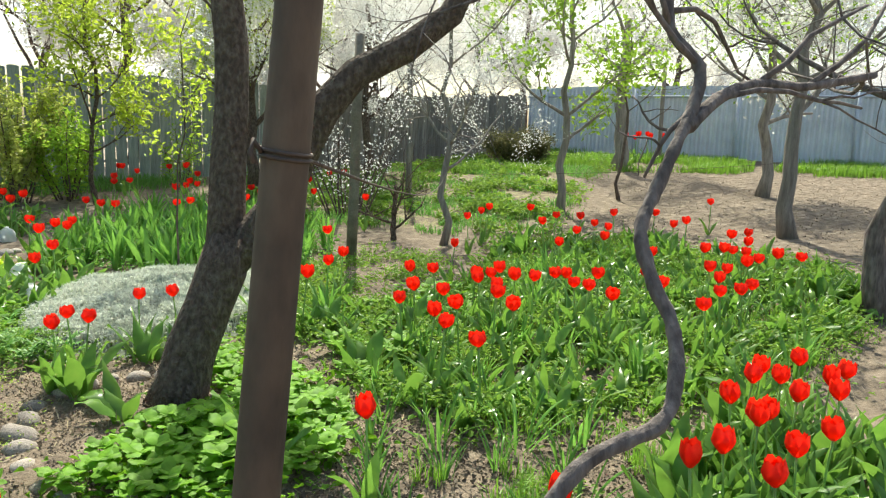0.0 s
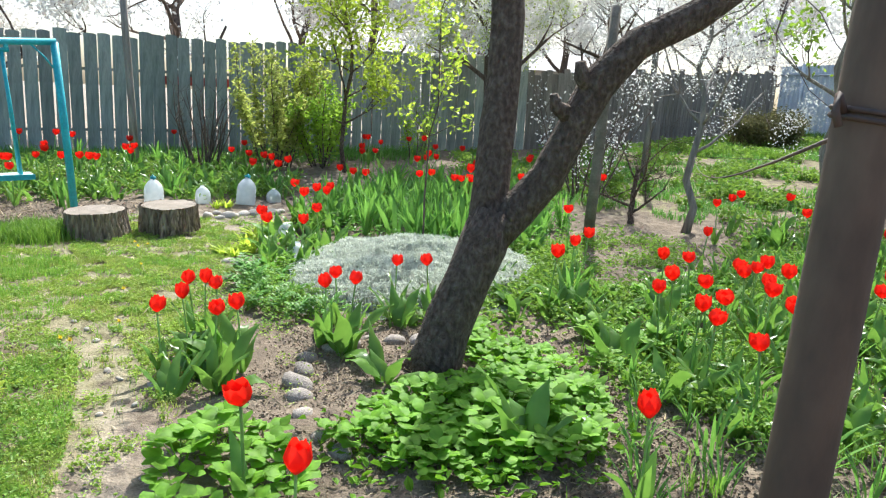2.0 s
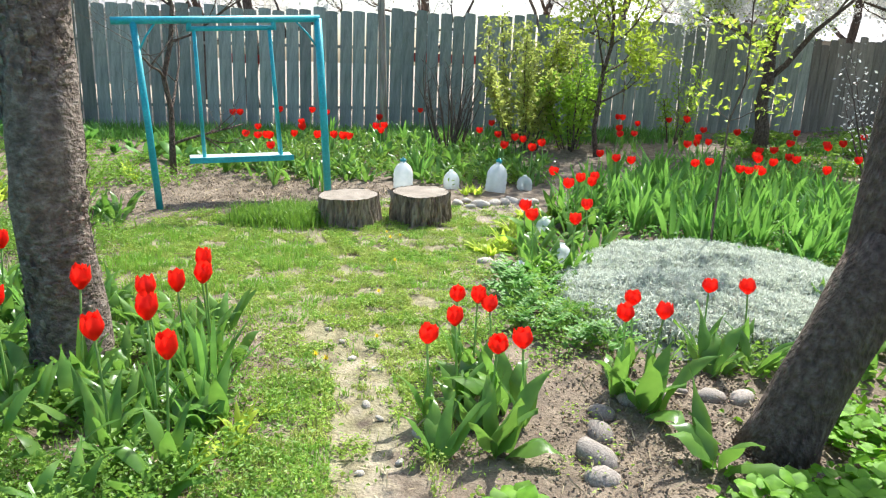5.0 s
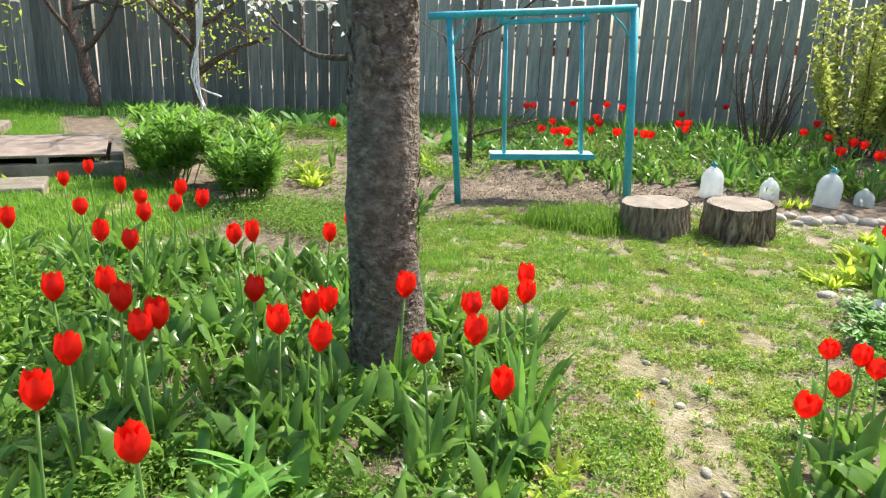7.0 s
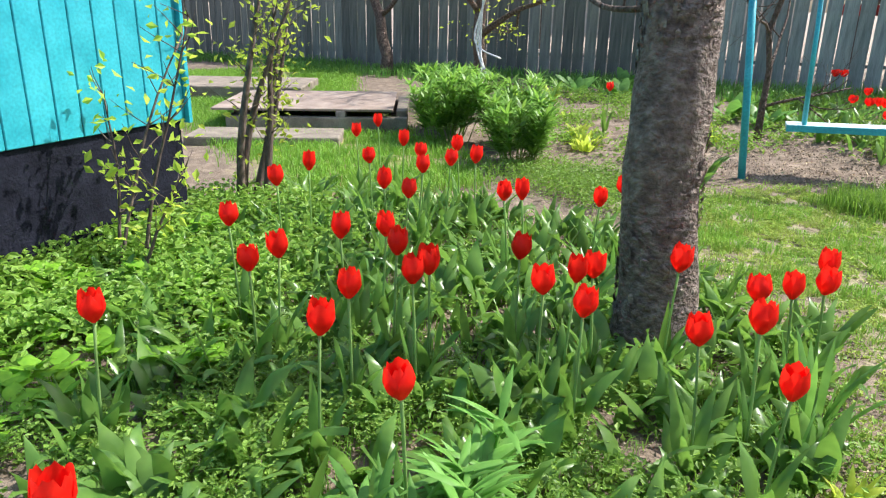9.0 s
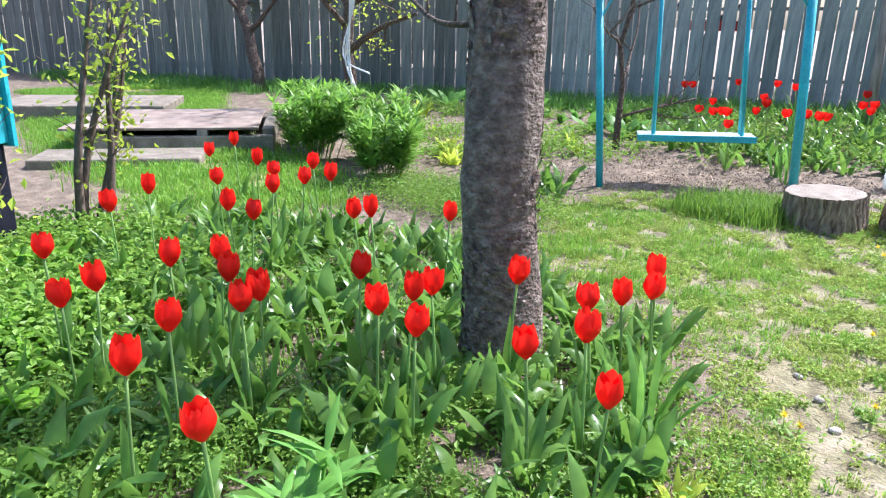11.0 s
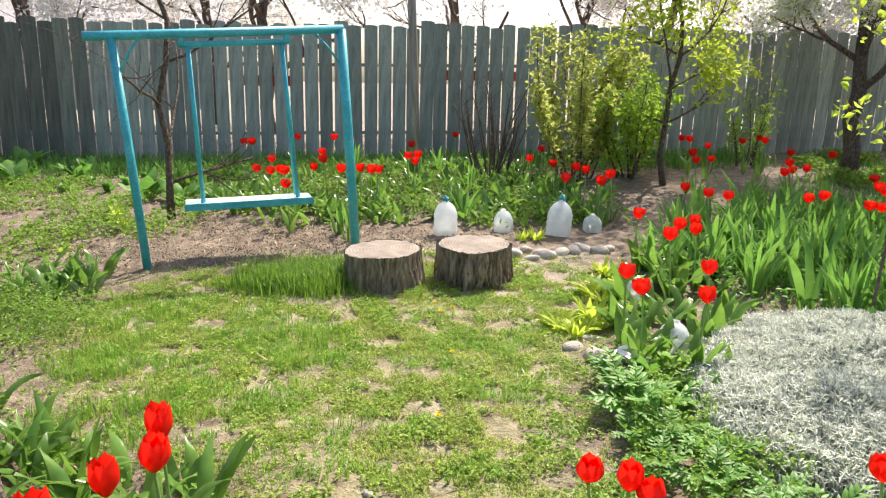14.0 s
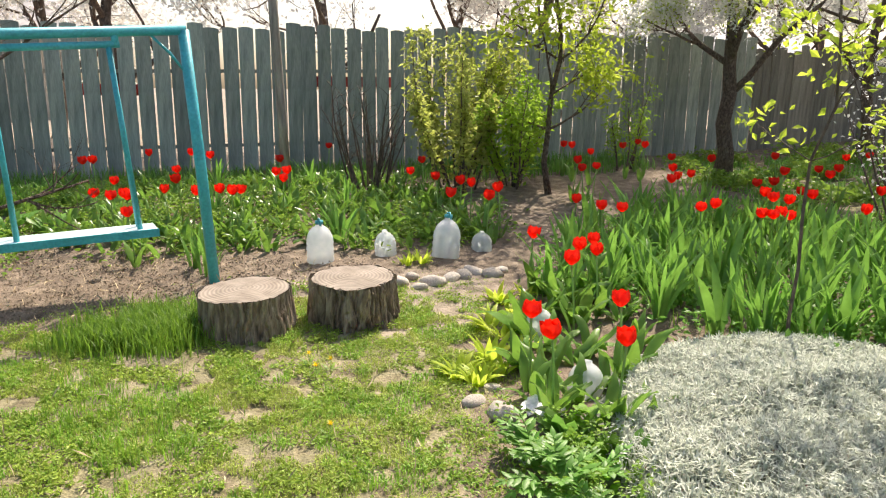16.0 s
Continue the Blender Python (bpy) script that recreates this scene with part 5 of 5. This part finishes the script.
BED_L = [(-3.9, 1.0), (-2.4, 0.25), (-0.75, 0.2), (-0.55, 1.3), (-0.6, 2.2), (-0.95, 2.9), (-2.3, 3.4), (-3.9, 3.1), (-4.4, 2.5)]
BED_R = [(2.4, 1.4), (4.6, 1.0), (7.2, 2.2), (7.6, 3.2), (7.0, 5.2), (5.6, 5.8), (4.4, 4.2), (3.2, 3.4), (2.5, 3.2)]
BED_N = [(2.35, -0.4), (3.2, -0.5), (4.4, 0.4), (4.2, 1.0), (3.2, 0.6)]
BED_F = [(-4.4, 8.2), (-2.6, 6.9), (-1.3, 7.2), (0.5, 7.5), (0.6, 8.8), (-0.9, 10.8), (-4.2, 9.9)]
BED_G = [(0.75, 6.1), (1.4, 5.6), (2.0, 5.15), (2.6, 4.9), (3.6, 6.2), (3.4, 8.0), (2.0, 8.6), (1.2, 7.5)]
BED_S = [(2.1, 2.9), (2.9, 3.0), (3.3, 4.2), (2.8, 5.2), (2.3, 4.6)]
plant(TUFT, scatter(BED_L, 115, 0.14, 1, TRUNKS), 1, 0.8, 1.1)
plant(TUFT, scatter(BED_R, 85, 0.2, 2), 2, 0.9, 1.3)
plant(TUFT, scatter(BED_N, 22, 0.17, 3), 3, 1.0, 1.3)
plant(TUFT, scatter(BED_F, 48, 0.2, 4), 4)
plant(TUFT, [(0.25, 1.95), (0.36, 2.2), (0.45, 2.05), (0.3, 2.45), (0.5, 2.4), (0.95, 2.65), (1.05, 2.5), (1.4, 2.95), (1.6, 3.0), (1.25, 2.1), (1.75, 1.35)], 5, 1.0, 1.25)
plant(TUFT, scatter([(0.4, 4.25), (0.95, 4.3), (1.1, 5.0), (1.3, 6.3), (0.75, 6.4), (0.45, 5.0)], 26, 0.15, 6), 6)
plant(TUFT, scatter(BED_S, 12, 0.2, 7), 7)
plant(BURDOCK, [(0.55, 4.3), (0.62, 4.1), (0.75, 4.0), (0.5, 4.5), (0.85, 3.85), (0.7, 3.75)], 18, 0.4, 0.55)
plant(IRIS, scatter(BED_G, 58, 0.2, 8), 8, 0.75, 1.05)
plant(IRIS, scatter(BED_F, 8, 0.5, 9), 9, 0.7, 0.9)
plant(IRIS, [(0.42, 7.6), (-1.75, 6.75), (-1.6, 6.55), (-2.3, 7.1), (3.6, 2.3), (3.9, 1.5), (4.4, 3.3), (5.2, 2.2), (5.0, 4.0), (2.65, 3.4), (4.8, 1.2), (-0.75, 2.2), (-2.05, 2.9)], 10, 0.6, 0.85)
plant(NARROW, scatter([(1.9, -0.2), (2.6, 0.3), (3.2, 1.0), (3.1, 2.4), (2.4, 2.0), (1.9, 0.9)], 26, 0.2, 11), 11, 0.7, 1.2)
plant(NARROW, scatter(BED_R, 26, 0.35, 12), 12, 0.8, 1.3)
plant(NARROW, [(-0.72, 2.15), (-0.68, 2.0), (-3.4, 5.0), (-2.95, 5.1)], 13)
plant(TUFT, scatter([(-3.35, 4.7), (-2.75, 4.75), (-2.8, 5.3), (-3.4, 5.3)], 8, 0.15, 14), 14)
plant(BURDOCK, scatter([(-9.0, 8.3), (-5.5, 8.0), (-3.2, 7.4), (-3.0, 8.6), (-5.0, 9.6), (-9.0, 8.7)], 36, 0.33, 15), 15, 0.6, 1.0)
plant(LILY, [(-0.52, 2.0), (-0.5, 1.85), (-0.45, 2.15), (-0.55, 1.7)], 17, 0.45, 0.6)
plant(LILY, [(-4.6, 5.7), (-4.4, 5.4), (-4.9, 6.1), (-3.6, 5.75), (-3.9, 6.2), (-5.6, 6.6), (0.35, 4.95), (0.5, 5.25), (0.4, 5.45), (0.62, 5.7), (0.45, 6.0), (0.38, 5.75), (0.28, 4.95), (0.22, 4.8), (0.6, 6.15), (0.12, 4.9), (-0.15, 7.0), (-0.2, 6.85), (-0.08, 6.9), (-3.7, 2.1), (-4.0, 2.4), (0.75, 6.25)], 16)


plant(LILY, [(-3.64, 6.6), (-3.9, 6.9), (0.42, 6.05), (0.5, 5.8), (0.34, 5.6), (0.24, 4.85), (0.3, 5.1), (0.14, 4.95)], 19, 1.2, 1.7)


plant(LILY, [(-4.5, 5.6), (-4.3, 5.42), (-4.7, 5.8), (-6.8, 7.1), (-6.5, 7.35)], 29, 1.9, 2.4)


def low_plants():
    """Strawberry-like plants: each leaf three rounded leaflets on a stalk."""
    out = []
    for s in range(4):
        r = random.Random(400 + s)
        root = thing("leafy_plant", "low lush green plant with rounded toothed leaves", "ground plant", "low leafy plants")
        for k in range(6):
            b = Build()
            a, el, L = r.uniform(0, 6.28), radians(r.uniform(35, 80)), r.uniform(0.08, 0.17)
            tip = Vector((math.cos(a) * math.cos(el), math.sin(a) * math.cos(el), math.sin(el))) * L
            b.tube([(0, 0, 0), tip * 0.5 + Vector((0, 0, 0.01)), tip], [0.0022] * 3, 4, cap=False)
            for t in (-1.2, 0, 1.2):
                b.leaf(tip, a + t, r.uniform(0.075, 0.105), r.uniform(0.065, 0.09), r.uniform(5, 40), r.uniform(10, 50), 5, 0.2, "oval", 0, 0.06, k)
            part("leaf", b, M_LUSH, root)
        out.append(root)
    return out


LOW = low_plants()
plant(LOW, scatter([(0.95, 1.45), (1.4, 1.05), (2.08, 1.32), (2.22, 1.9), (2.0, 2.5), (1.85, 3.0), (1.72, 2.5), (1.75, 2.05), (1.3, 1.85)], 95, 0.085, 21, TRUNKS), 21, 0.6, 0.95)
plant(LOW, scatter([(0.42, 0.75), (0.75, 0.6), (0.85, 1.2), (0.6, 1.6), (0.4, 1.5)], 20, 0.11, 22), 22, 0.8, 1.1)
plant(LOW, scatter([(-3.6, 0.2), (-2.2, 0.1), (-2.3, 0.9), (-3.4, 1.7), (-4.2, 1.4)], 42, 0.15, 23), 23, 0.8, 1.3)
plant(LOW, scatter([(2.3, 2.0), (3.4, 2.6), (4.2, 3.8), (3.6, 4.1), (2.6, 3.0)], 26, 0.2, 24), 24, 0.8, 1.1)
plant(LOW, scatter([(0.5, 3.9), (0.9, 3.7), (0.95, 4.3), (0.5, 4.4)], 8, 0.13, 25), 25, 0.55, 0.8)


def peony(x, y, h, seed, mat=None, leaves=10):
    r = random.Random(seed)
    root = thing("lily_bush", "bushy green lily clump with narrow leaves", "perennial", "bushy perennials", pose(x, y, gh(x, y)))
    for k in range(26 if h > 0.5 else 10):
        b = Build()
        a, o = r.uniform(0, 6.28), r.uniform(0, 0.22)
        pts = wander((o * math.cos(a), o * math.sin(a), 0), (math.cos(a) * 0.35, math.sin(a) * 0.35, 1), h * r.uniform(0.7, 1.05), 6, 0.06, 0.02, r)
        b.tube(pts, [0.005] * 7, 4, cap=False)
        for i in range(2, 7):
            for j in range(leaves):
                b.leaf(pts[i], r.uniform(0, 6.28), r.uniform(0.11, 0.2), 0.028, r.uniform(10, 60), 40, 3, 0.3)
        part("stalk", b, mat or M_PEONY, root)


peony(-5.45, 4.7, 0.66, 1)
peony(-4.3, 4.5, 0.56, 2)
peony(-4.95, 5.05, 0.66, 3)
peony(-5.9, 5.1, 0.64, 5)
peony(-1.1, 0.95, 0.28, 4, M_BROAD, 4)


# ---- grass, weeds, silver carpet ----
def region_points(poly, n, edge=0.1):
    xs = np.array([p[0] for p in poly])
    ys = np.array([p[1] for p in poly])
    got_x, got_y = np.zeros(0), np.zeros(0)
    while len(got_x) < n:
        x = rng.uniform(xs.min(), xs.max(), n * 2)
        y = rng.uniform(ys.min(), ys.max(), n * 2)
        k = inside(x, y, poly)
        got_x, got_y = np.append(got_x, x[k]), np.append(got_y, y[k])
    return got_x[:n] + rng.normal(size=n) * edge, got_y[:n] + rng.normal(size=n) * edge


def patchy(x, y, scale, cut, seed):
    v = np.array([noise.noise((a * scale, c * scale, seed)) + 0.5 * noise.noise((a * scale * 3, c * scale * 3, seed)) for a, c in zip(x, y)])
    return v > cut


def stuff(name, me, label, category):
    tagged(new(name, me), label, category, kind="stuff")


def grass(name, poly, n, length, width, lean, mat, label, scale=2.0, cut=-0.2, avoid=None):
    x, y = region_points(poly, n)
    k = patchy(x, y, scale, cut, len(name) + n % 7)
    if avoid:
        k &= ~inside(x, y, avoid) | (rng.uniform(size=len(x)) < 0.03) | patchy(x, y, 4.0, 0.42, 2)
    x, y = x[k], y[k]
    v, f = blades(len(x), x, y, gz(x, y), length, width, lean)
    stuff(name, arrays_mesh(name, v, f, mat), label, "grass")


grass("lawn_grass", LAWN, 150000, 0.026, 0.0045, 1.0, M_TURF, "thin short yellow-green turf with bare patches", 4.6, -0.02, TRACK)
grass("lawn_grass", LAWN, 70000, 0.04, 0.005, 0.9, M_GRASS, "tufts of greener grass in the thin turf", 3.6, 0.16, TRACK)
grass("lawn_grass", [(-2.8, 3.4), (-1.0, 3.0), (-0.6, 3.6), (-1.0, 4.8), (-2.6, 5.0)], 12000, 0.075, 0.005, 0.6, M_GRASS, "longer green grass in tufts", 3.0, 0.12)
grass("grass_tuft", [(-1.92, 5.28), (-1.36, 5.22), (-1.36, 5.62), (-1.8, 5.6)], 6000, 0.15, 0.006, 0.45, M_GRASS, "tall bright green grass tuft beside the stumps", 2.5, -0.4)
grass("sward", SWARD, 60000, 0.10, 0.008, 0.6, M_GRASS, "green grass before the concrete pit", 1.2, -0.35)
grass("orchard_grass", ORCHARD, 34000, 0.11, 0.014, 0.8, M_BROAD, "weedy grass under the orchard trees", 1.1, 0.0)
grass("fence_grass", [(8.0, 12.0), (12.0, 10.0), (16.5, 6.0), (17.5, 6.6), (12.6, 15.0)], 24000, 0.2, 0.015, 0.6, M_GRASS, "grass growing along the metal fence", 0.7, -0.05)
grass("bed_grass", BED_L, 16000, 0.09, 0.005, 0.6, M_GRASS, "fine grass among the tulips", 2.0, 0.0)
grass("bed_grass", BED_R, 24000, 0.12, 0.007, 0.6, M_GRASS, "fine grass among the tulips", 1.6, 0.0)
grass("bed_grass", [(1.3, -0.9), (2.6, -0.8), (3.4, 0.2), (3.2, 1.4), (2.5, 1.3), (1.6, 0.6)], 12000, 0.11, 0.006, 0.6, M_GRASS, "grass below the grapevine", 2.2, 0.22)
grass("far_grass", [(-16, 6.0), (-9.0, 7.5), (-4, 9.2), (3, 11.5), (3, 12.8), (-5, 10.2), (-17, 6.6)], 14000, 0.2, 0.013, 0.6, M_BROAD, "tall grass along the board fence", 0.9, -0.3)
grass("iris_grass", BED_G, 2500, 0.12, 0.007, 0.6, M_GRASS, "grass among the irises", 1.5, -0.1)


def weeds(name, poly, n, height, size, mat, label, scale=2.0, cut=0.0, category="weeds", avoid=None):
    x, y = region_points(poly, n, 0.15)
    k = patchy(x, y, scale, cut, n % 11)
    if avoid:
        k &= ~inside(x, y, avoid) | patchy(x, y, 5.0, 0.16, 2)
    x, y = x[k], y[k]
    pts = np.stack([x, y, gz(x, y) + height * rng.uniform(0.05, 1, len(x)) ** 1.2], -1)
    v, f = flakes(pts, size, 0.6, 0.6, lite=size < 0.03)
    stuff(name, arrays_mesh(name, v, f, mat), label, category)


weeds("chickweed", [(-2.3, 0.1), (-0.1, 0.1), (-0.15, 1.4), (-0.5, 2.0), (-0.55, 2.6), (-1.0, 2.3), (-2.6, 1.1)], 60000, 0.11, 0.02, M_WEED, "low chickweed carpet between tulips", 2.5, -0.12)
weeds("bed_weeds", BED_L, 36000, 0.09, 0.026, M_WEED, "small weeds on the soil of the tulip bed", 2.2, 0.0)
weeds("bed_weeds", BED_R, 60000, 0.12, 0.035, M_WEED, "small weeds on the soil of the tulip bed", 1.5, -0.1)
weeds("bed_weeds", BED_F, 26000, 0.13, 0.04, M_WEED, "small weeds on the soil under the fence", 1.6, 0.0)
weeds("bed_weeds", [(0.3, 3.0), (0.75, 3.1), (1.25, 3.3), (1.1, 4.2), (0.6, 4.4), (0.3, 4.2)], 16000, 0.12, 0.022, M_WEED, "low weeds beside the silver carpet", 5.0, -0.02)
weeds("path_weeds", [(-0.9, 0.3), (0.6, 0.3), (0.75, 1.8), (0.55, 3.0), (-0.6, 3.0)], 24000, 0.05, 0.017, M_CLOVER, "clover and small weeds along the path", 3.0, 0.2, avoid=TRACK)
weeds("lush_foliage", [(0.95, 1.45), (1.4, 1.05), (2.08, 1.32), (2.22, 1.9), (2.0, 2.5), (1.85, 3.0), (1.72, 2.5), (1.75, 2.05), (1.3, 1.85)], 2200, 0.07, 0.045, M_LUSH, "dense lush green leaves round the fork tree", 2.0, -0.3, "ground plant")
weeds("bed_weeds", BED_G, 8000, 0.16, 0.045, M_BROAD, "weeds and old leaves between the irises", 2.0, -0.35)
weeds("bed_weeds", BED_S, 9000, 0.12, 0.035, M_WEED, "weeds on the soil behind the fork tree", 2.0, -0.2)
weeds("turf_weeds", LAWN, 110000, 0.028, 0.019, M_CLOVER, "flat clover and small weeds in the turf", 5.2, 0.06, avoid=TRACK)
weeds("soil_weeds", [(1.3, -0.6), (3.2, -0.2), (3.0, 1.8), (2.2, 1.3), (0.9, 0.6)], 16000, 0.07, 0.024, M_WEED, "small weeds on open soil", 2.2, 0.28)
weeds("orchard_weeds", ORCHARD, 50000, 0.16, 0.07, M_WEED, "leafy ground cover under the orchard trees", 1.1, 0.15)
weeds("yard_weeds", [(-6.5, 5.2), (-3.4, 5.4), (-3.0, 7.2), (-5.0, 8.4), (-9.0, 7.6)], 26000, 0.12, 0.035, M_WEED, "weeds on the soil between perennials", 1.6, 0.0)
weeds("soil_weeds", [(1.2, 2.9), (3.6, 3.4), (4.6, 5.6), (3.4, 6.4), (2.2, 5.2)], 22000, 0.09, 0.03, M_WEED, "small weeds on open soil", 1.8, 0.05)
weeds("creeping_mat", [(-4.1, 4.0), (-2.6, 3.9), (-2.5, 4.5), (-3.2, 4.8), (-4.2, 4.6)], 16000, 0.13, 0.022, M_WEED, "dense low creeping green mat", 2.0, -0.6, "ground cover")
weeds("periwinkle", [(-4.6, 0.6), (-3.0, 0.0), (-2.6, 1.2), (-3.4, 2.2), (-4.4, 2.1)], 18000, 0.2, 0.04, M_WEED, "pale green variegated ground cover by the shed", 1.8, -0.3, "ground cover")


def crumbs(name, poly, n, size, mat, label, aspect=0.8, category="soil"):
    x, y = region_points(poly, n)
    pts = np.stack([x, y, gz(x, y) + rng.uniform(-0.004, 0.02, n)], -1)
    v, f = flakes(pts, size, 0.4, aspect, 0.5, lite=True)
    stuff(name, arrays_mesh(name, v, f, mat), label, category)


SWING_SOIL = [(-3.6, 5.6), (-2.4, 5.5), (-1.3, 5.6), (-0.2, 6.9), (-3.2, 7.2)]
TREE_BED = [(0.6, 1.4), (1.6, 0.8), (2.6, 1.3), (2.4, 2.6), (1.6, 3.0), (0.7, 3.0)]
crumbs("soil_crumbs", SWING_SOIL, 5000, 0.016, M_CLOD, "crumbly dug soil under the swing")
crumbs("soil_crumbs", TREE_BED, 10000, 0.015, M_CLOD, "crumbly soil of the tree bed")
crumbs("soil_crumbs", BED_R, 14000, 0.02, M_CLOD, "crumbly soil of the tulip bed")
crumbs("soil_crumbs", BED_L, 9000, 0.016, M_CLOD, "crumbly soil of the tulip bed")
crumbs("soil_crumbs", RIGHT_DUST, 4000, 0.022, M_CLOD, "crumbly soil under the fruit trees")
crumbs("soil_crumbs", [(1.4, -0.7), (3.4, -0.2), (3.2, 1.8), (2.2, 1.3), (1.0, 0.6)], 8000, 0.02, M_CLOD, "crumbly soil below the grapevine")
for zone in (TREE_BED, BED_R, SWING_SOIL, LAWN, BED_L):
    crumbs("dry_litter", zone, 900, 0.07, M_STRAW, "dry straw and old leaves on the ground", 0.09, "litter")


def silver_carpet():
    """Low mound of narrow woolly leaves over a mat coloured dark for the shade between them."""
    poly = [(0.72, 3.75), (0.95, 3.38), (1.4, 3.22), (1.85, 3.3), (2.4, 3.8), (2.7, 4.4), (2.45, 5.0), (1.9, 5.25), (1.3, 5.2), (0.95, 4.8), (0.75, 4.3)]

    def mound(x, y):
        c = (near_poly(x, y, poly, 0.1) + near_poly(x, y, poly, 0.25) + near_poly(x, y, poly, 0.4) + near_poly(x, y, poly, 0.75)) / 4
        lump = np.array([noise.noise((a * 3.2, b * 3.2, 1)) + 0.6 * noise.noise((a * 9, b * 9, 4)) for a, b in zip(x.ravel(), y.ravel())]).reshape(x.shape)
        return gz(x, y) - 0.04 + 0.21 * c ** 0.9 + 0.044 * lump * c

    x, y = region_points(poly, 48000, 0.03)
    v, f = blades(len(x), x, y, mound(x, y) - 0.014, 0.066, 0.009, 0.85)
    stuff("silver_carpet", arrays_mesh("silver_carpet", v, f, M_SILVER), "dense silver-grey carpet of narrow woolly leaves", "ground cover")
    # base sheet whose dark colour stands for shade in the gaps
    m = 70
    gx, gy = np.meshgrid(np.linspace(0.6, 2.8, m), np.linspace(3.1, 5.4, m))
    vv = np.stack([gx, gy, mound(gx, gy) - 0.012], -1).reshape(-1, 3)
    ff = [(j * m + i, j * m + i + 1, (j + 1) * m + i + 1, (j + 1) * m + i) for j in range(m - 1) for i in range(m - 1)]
    stuff("silver_carpet_base", arrays_mesh("silver_carpet_base", vv, ff, M_MAT, True), "dense mat under the silvery leaves, coloured dark for the shade between them", "ground cover")


silver_carpet()


def leaf_field(name, poly, n, length, width, rise, droop, mat, shape, seed, label, category, avoid=()):
    """Many leaves of crowded bulbs, too many to count, in one mesh."""
    r = random.Random(seed)
    b = Build()
    for x, y in scatter(poly, n // 4, 0.05, seed, avoid):
        for k in range(4):
            a = r.uniform(0, 2 * math.pi)
            b.leaf((x + 0.03 * math.cos(a), y + 0.03 * math.sin(a), gh(x, y) - 0.01), a + r.uniform(-0.5, 0.5), length * r.uniform(0.6, 1.15), width * r.uniform(0.7, 1.2), r.uniform(*rise), r.uniform(*droop), 6, r.uniform(0.15, 0.5), shape, r.uniform(-0.9, 0.9), r.uniform(0.03, 0.14), r.uniform(0, 6))
    stuff(name, b.mesh(name, mat), label, category)


leaf_field("tulip_foliage", BED_L, 1300, 0.25, 0.055, (50, 88), (20, 130), M_TLEAF, "lance", 71, "crowded blue-green tulip leaves over the bed", "tulip leaves", TRUNKS)
leaf_field("tulip_foliage", BED_R, 1500, 0.27, 0.045, (50, 88), (20, 120), M_TLEAF, "lance", 72, "crowded green tulip leaves over the bed", "tulip leaves")
leaf_field("tulip_foliage", BED_N, 420, 0.30, 0.05, (62, 89), (10, 80), M_TLEAF, "lance", 73, "crowded upright tulip leaves below the flowers", "tulip leaves")
leaf_field("tulip_foliage", BED_F, 900, 0.27, 0.05, (50, 88), (20, 110), M_TLEAF, "lance", 74, "crowded green tulip leaves under the fence", "tulip leaves")
leaf_field("iris_foliage", BED_G, 360, 0.47, 0.05, (62, 90), (4, 60), M_IRIS, "strap", 75, "crowded sword-shaped iris leaves", "iris")


def feathery_model(seed):
    """Plant with deeply cut leaves: lobes in pairs along each bending midrib."""
    r = random.Random(seed)
    root = thing("poppy_plant", "green poppy plant with deeply cut feathery leaves", "perennial", "feathery poppy plants")
    for k in range(9):
        b = Build()
        a, L, rise, droop = r.uniform(0, 6.28), r.uniform(0.18, 0.28), r.uniform(45, 85), r.uniform(40, 95)
        p = Vector((0, 0, 0))
        pts = [p.copy()]
        for i in range(9):
            el = radians(rise - droop * (i / 9) ** 1.2)
            p = p + Vector((math.cos(a) * math.cos(el), math.sin(a) * math.cos(el), math.sin(el))) * L / 9
            pts.append(p.copy())
            if i > 1:
                w = 0.06 * math.sin(math.pi * (i + 0.5) / 10) + 0.012
                for sg in (-1, 1):
                    b.leaf(p, a + sg * r.uniform(0.8, 1.2), w, w * 0.42, math.degrees(el) * 0.4 + r.uniform(-15, 25), 30, 3, 0.3)
        b.leaf(p, a, 0.05, 0.022, rise - droop, 20, 3, 0.3)
        b.tube(pts, [0.0025] * 10, 4, cap=False)
        part("leaf", b, M_BROAD, root)
    return root


plant([feathery_model(k) for k in range(3)], [(0.45, 3.85), (0.55, 3.62), (0.72, 3.5), (0.5, 3.4), (0.66, 3.3), (0.85, 3.3), (0.4, 4.05), (0.6, 3.95), (0.78, 3.15), (0.42, 3.6), (0.95, 3.12)], 81, 0.65, 1.0)


def dandelion(x, y, s):
    root = thing("dandelion", "small yellow dandelion in the turf", "dandelion", "yellow dandelions", pose(x, y, gh(x, y)))
    b = Build()
    b.tube([(0, 0, -0.01), (0.005, 0, 0.03), (0.003, 0, 0.06)], [0.002] * 3, 4)
    part("stem", b, M_STEM, root)
    b = Build()
    for k in range(22):
        b.leaf((0.003, 0, 0.06), k * 2.4, 0.012 * s + 0.006 * (k % 3), 0.006, 20 + 3 * k, 15, 2, 0.1, "strap")
    part("flower", b, M_YELLOW, root)
    for k in range(5):
        b = Build()
        b.leaf((0, 0, 0.003), k * 1.26, 0.07, 0.016, 30, 30, 4, 0.2)
        part("leaf", b, M_WEED, root)


for k, (x, y) in enumerate([(-0.62, 5.05), (-0.5, 4.98), (-0.56, 4.9), (-0.4, 4.3), (-0.42, 2.62), (-0.36, 2.58), (-0.2, 2.9), (2.0, 0.45), (-0.35, 3.6), (2.05, 0.55)]):
    dandelion(x, y, 1.0 + 0.2 * (k % 3))
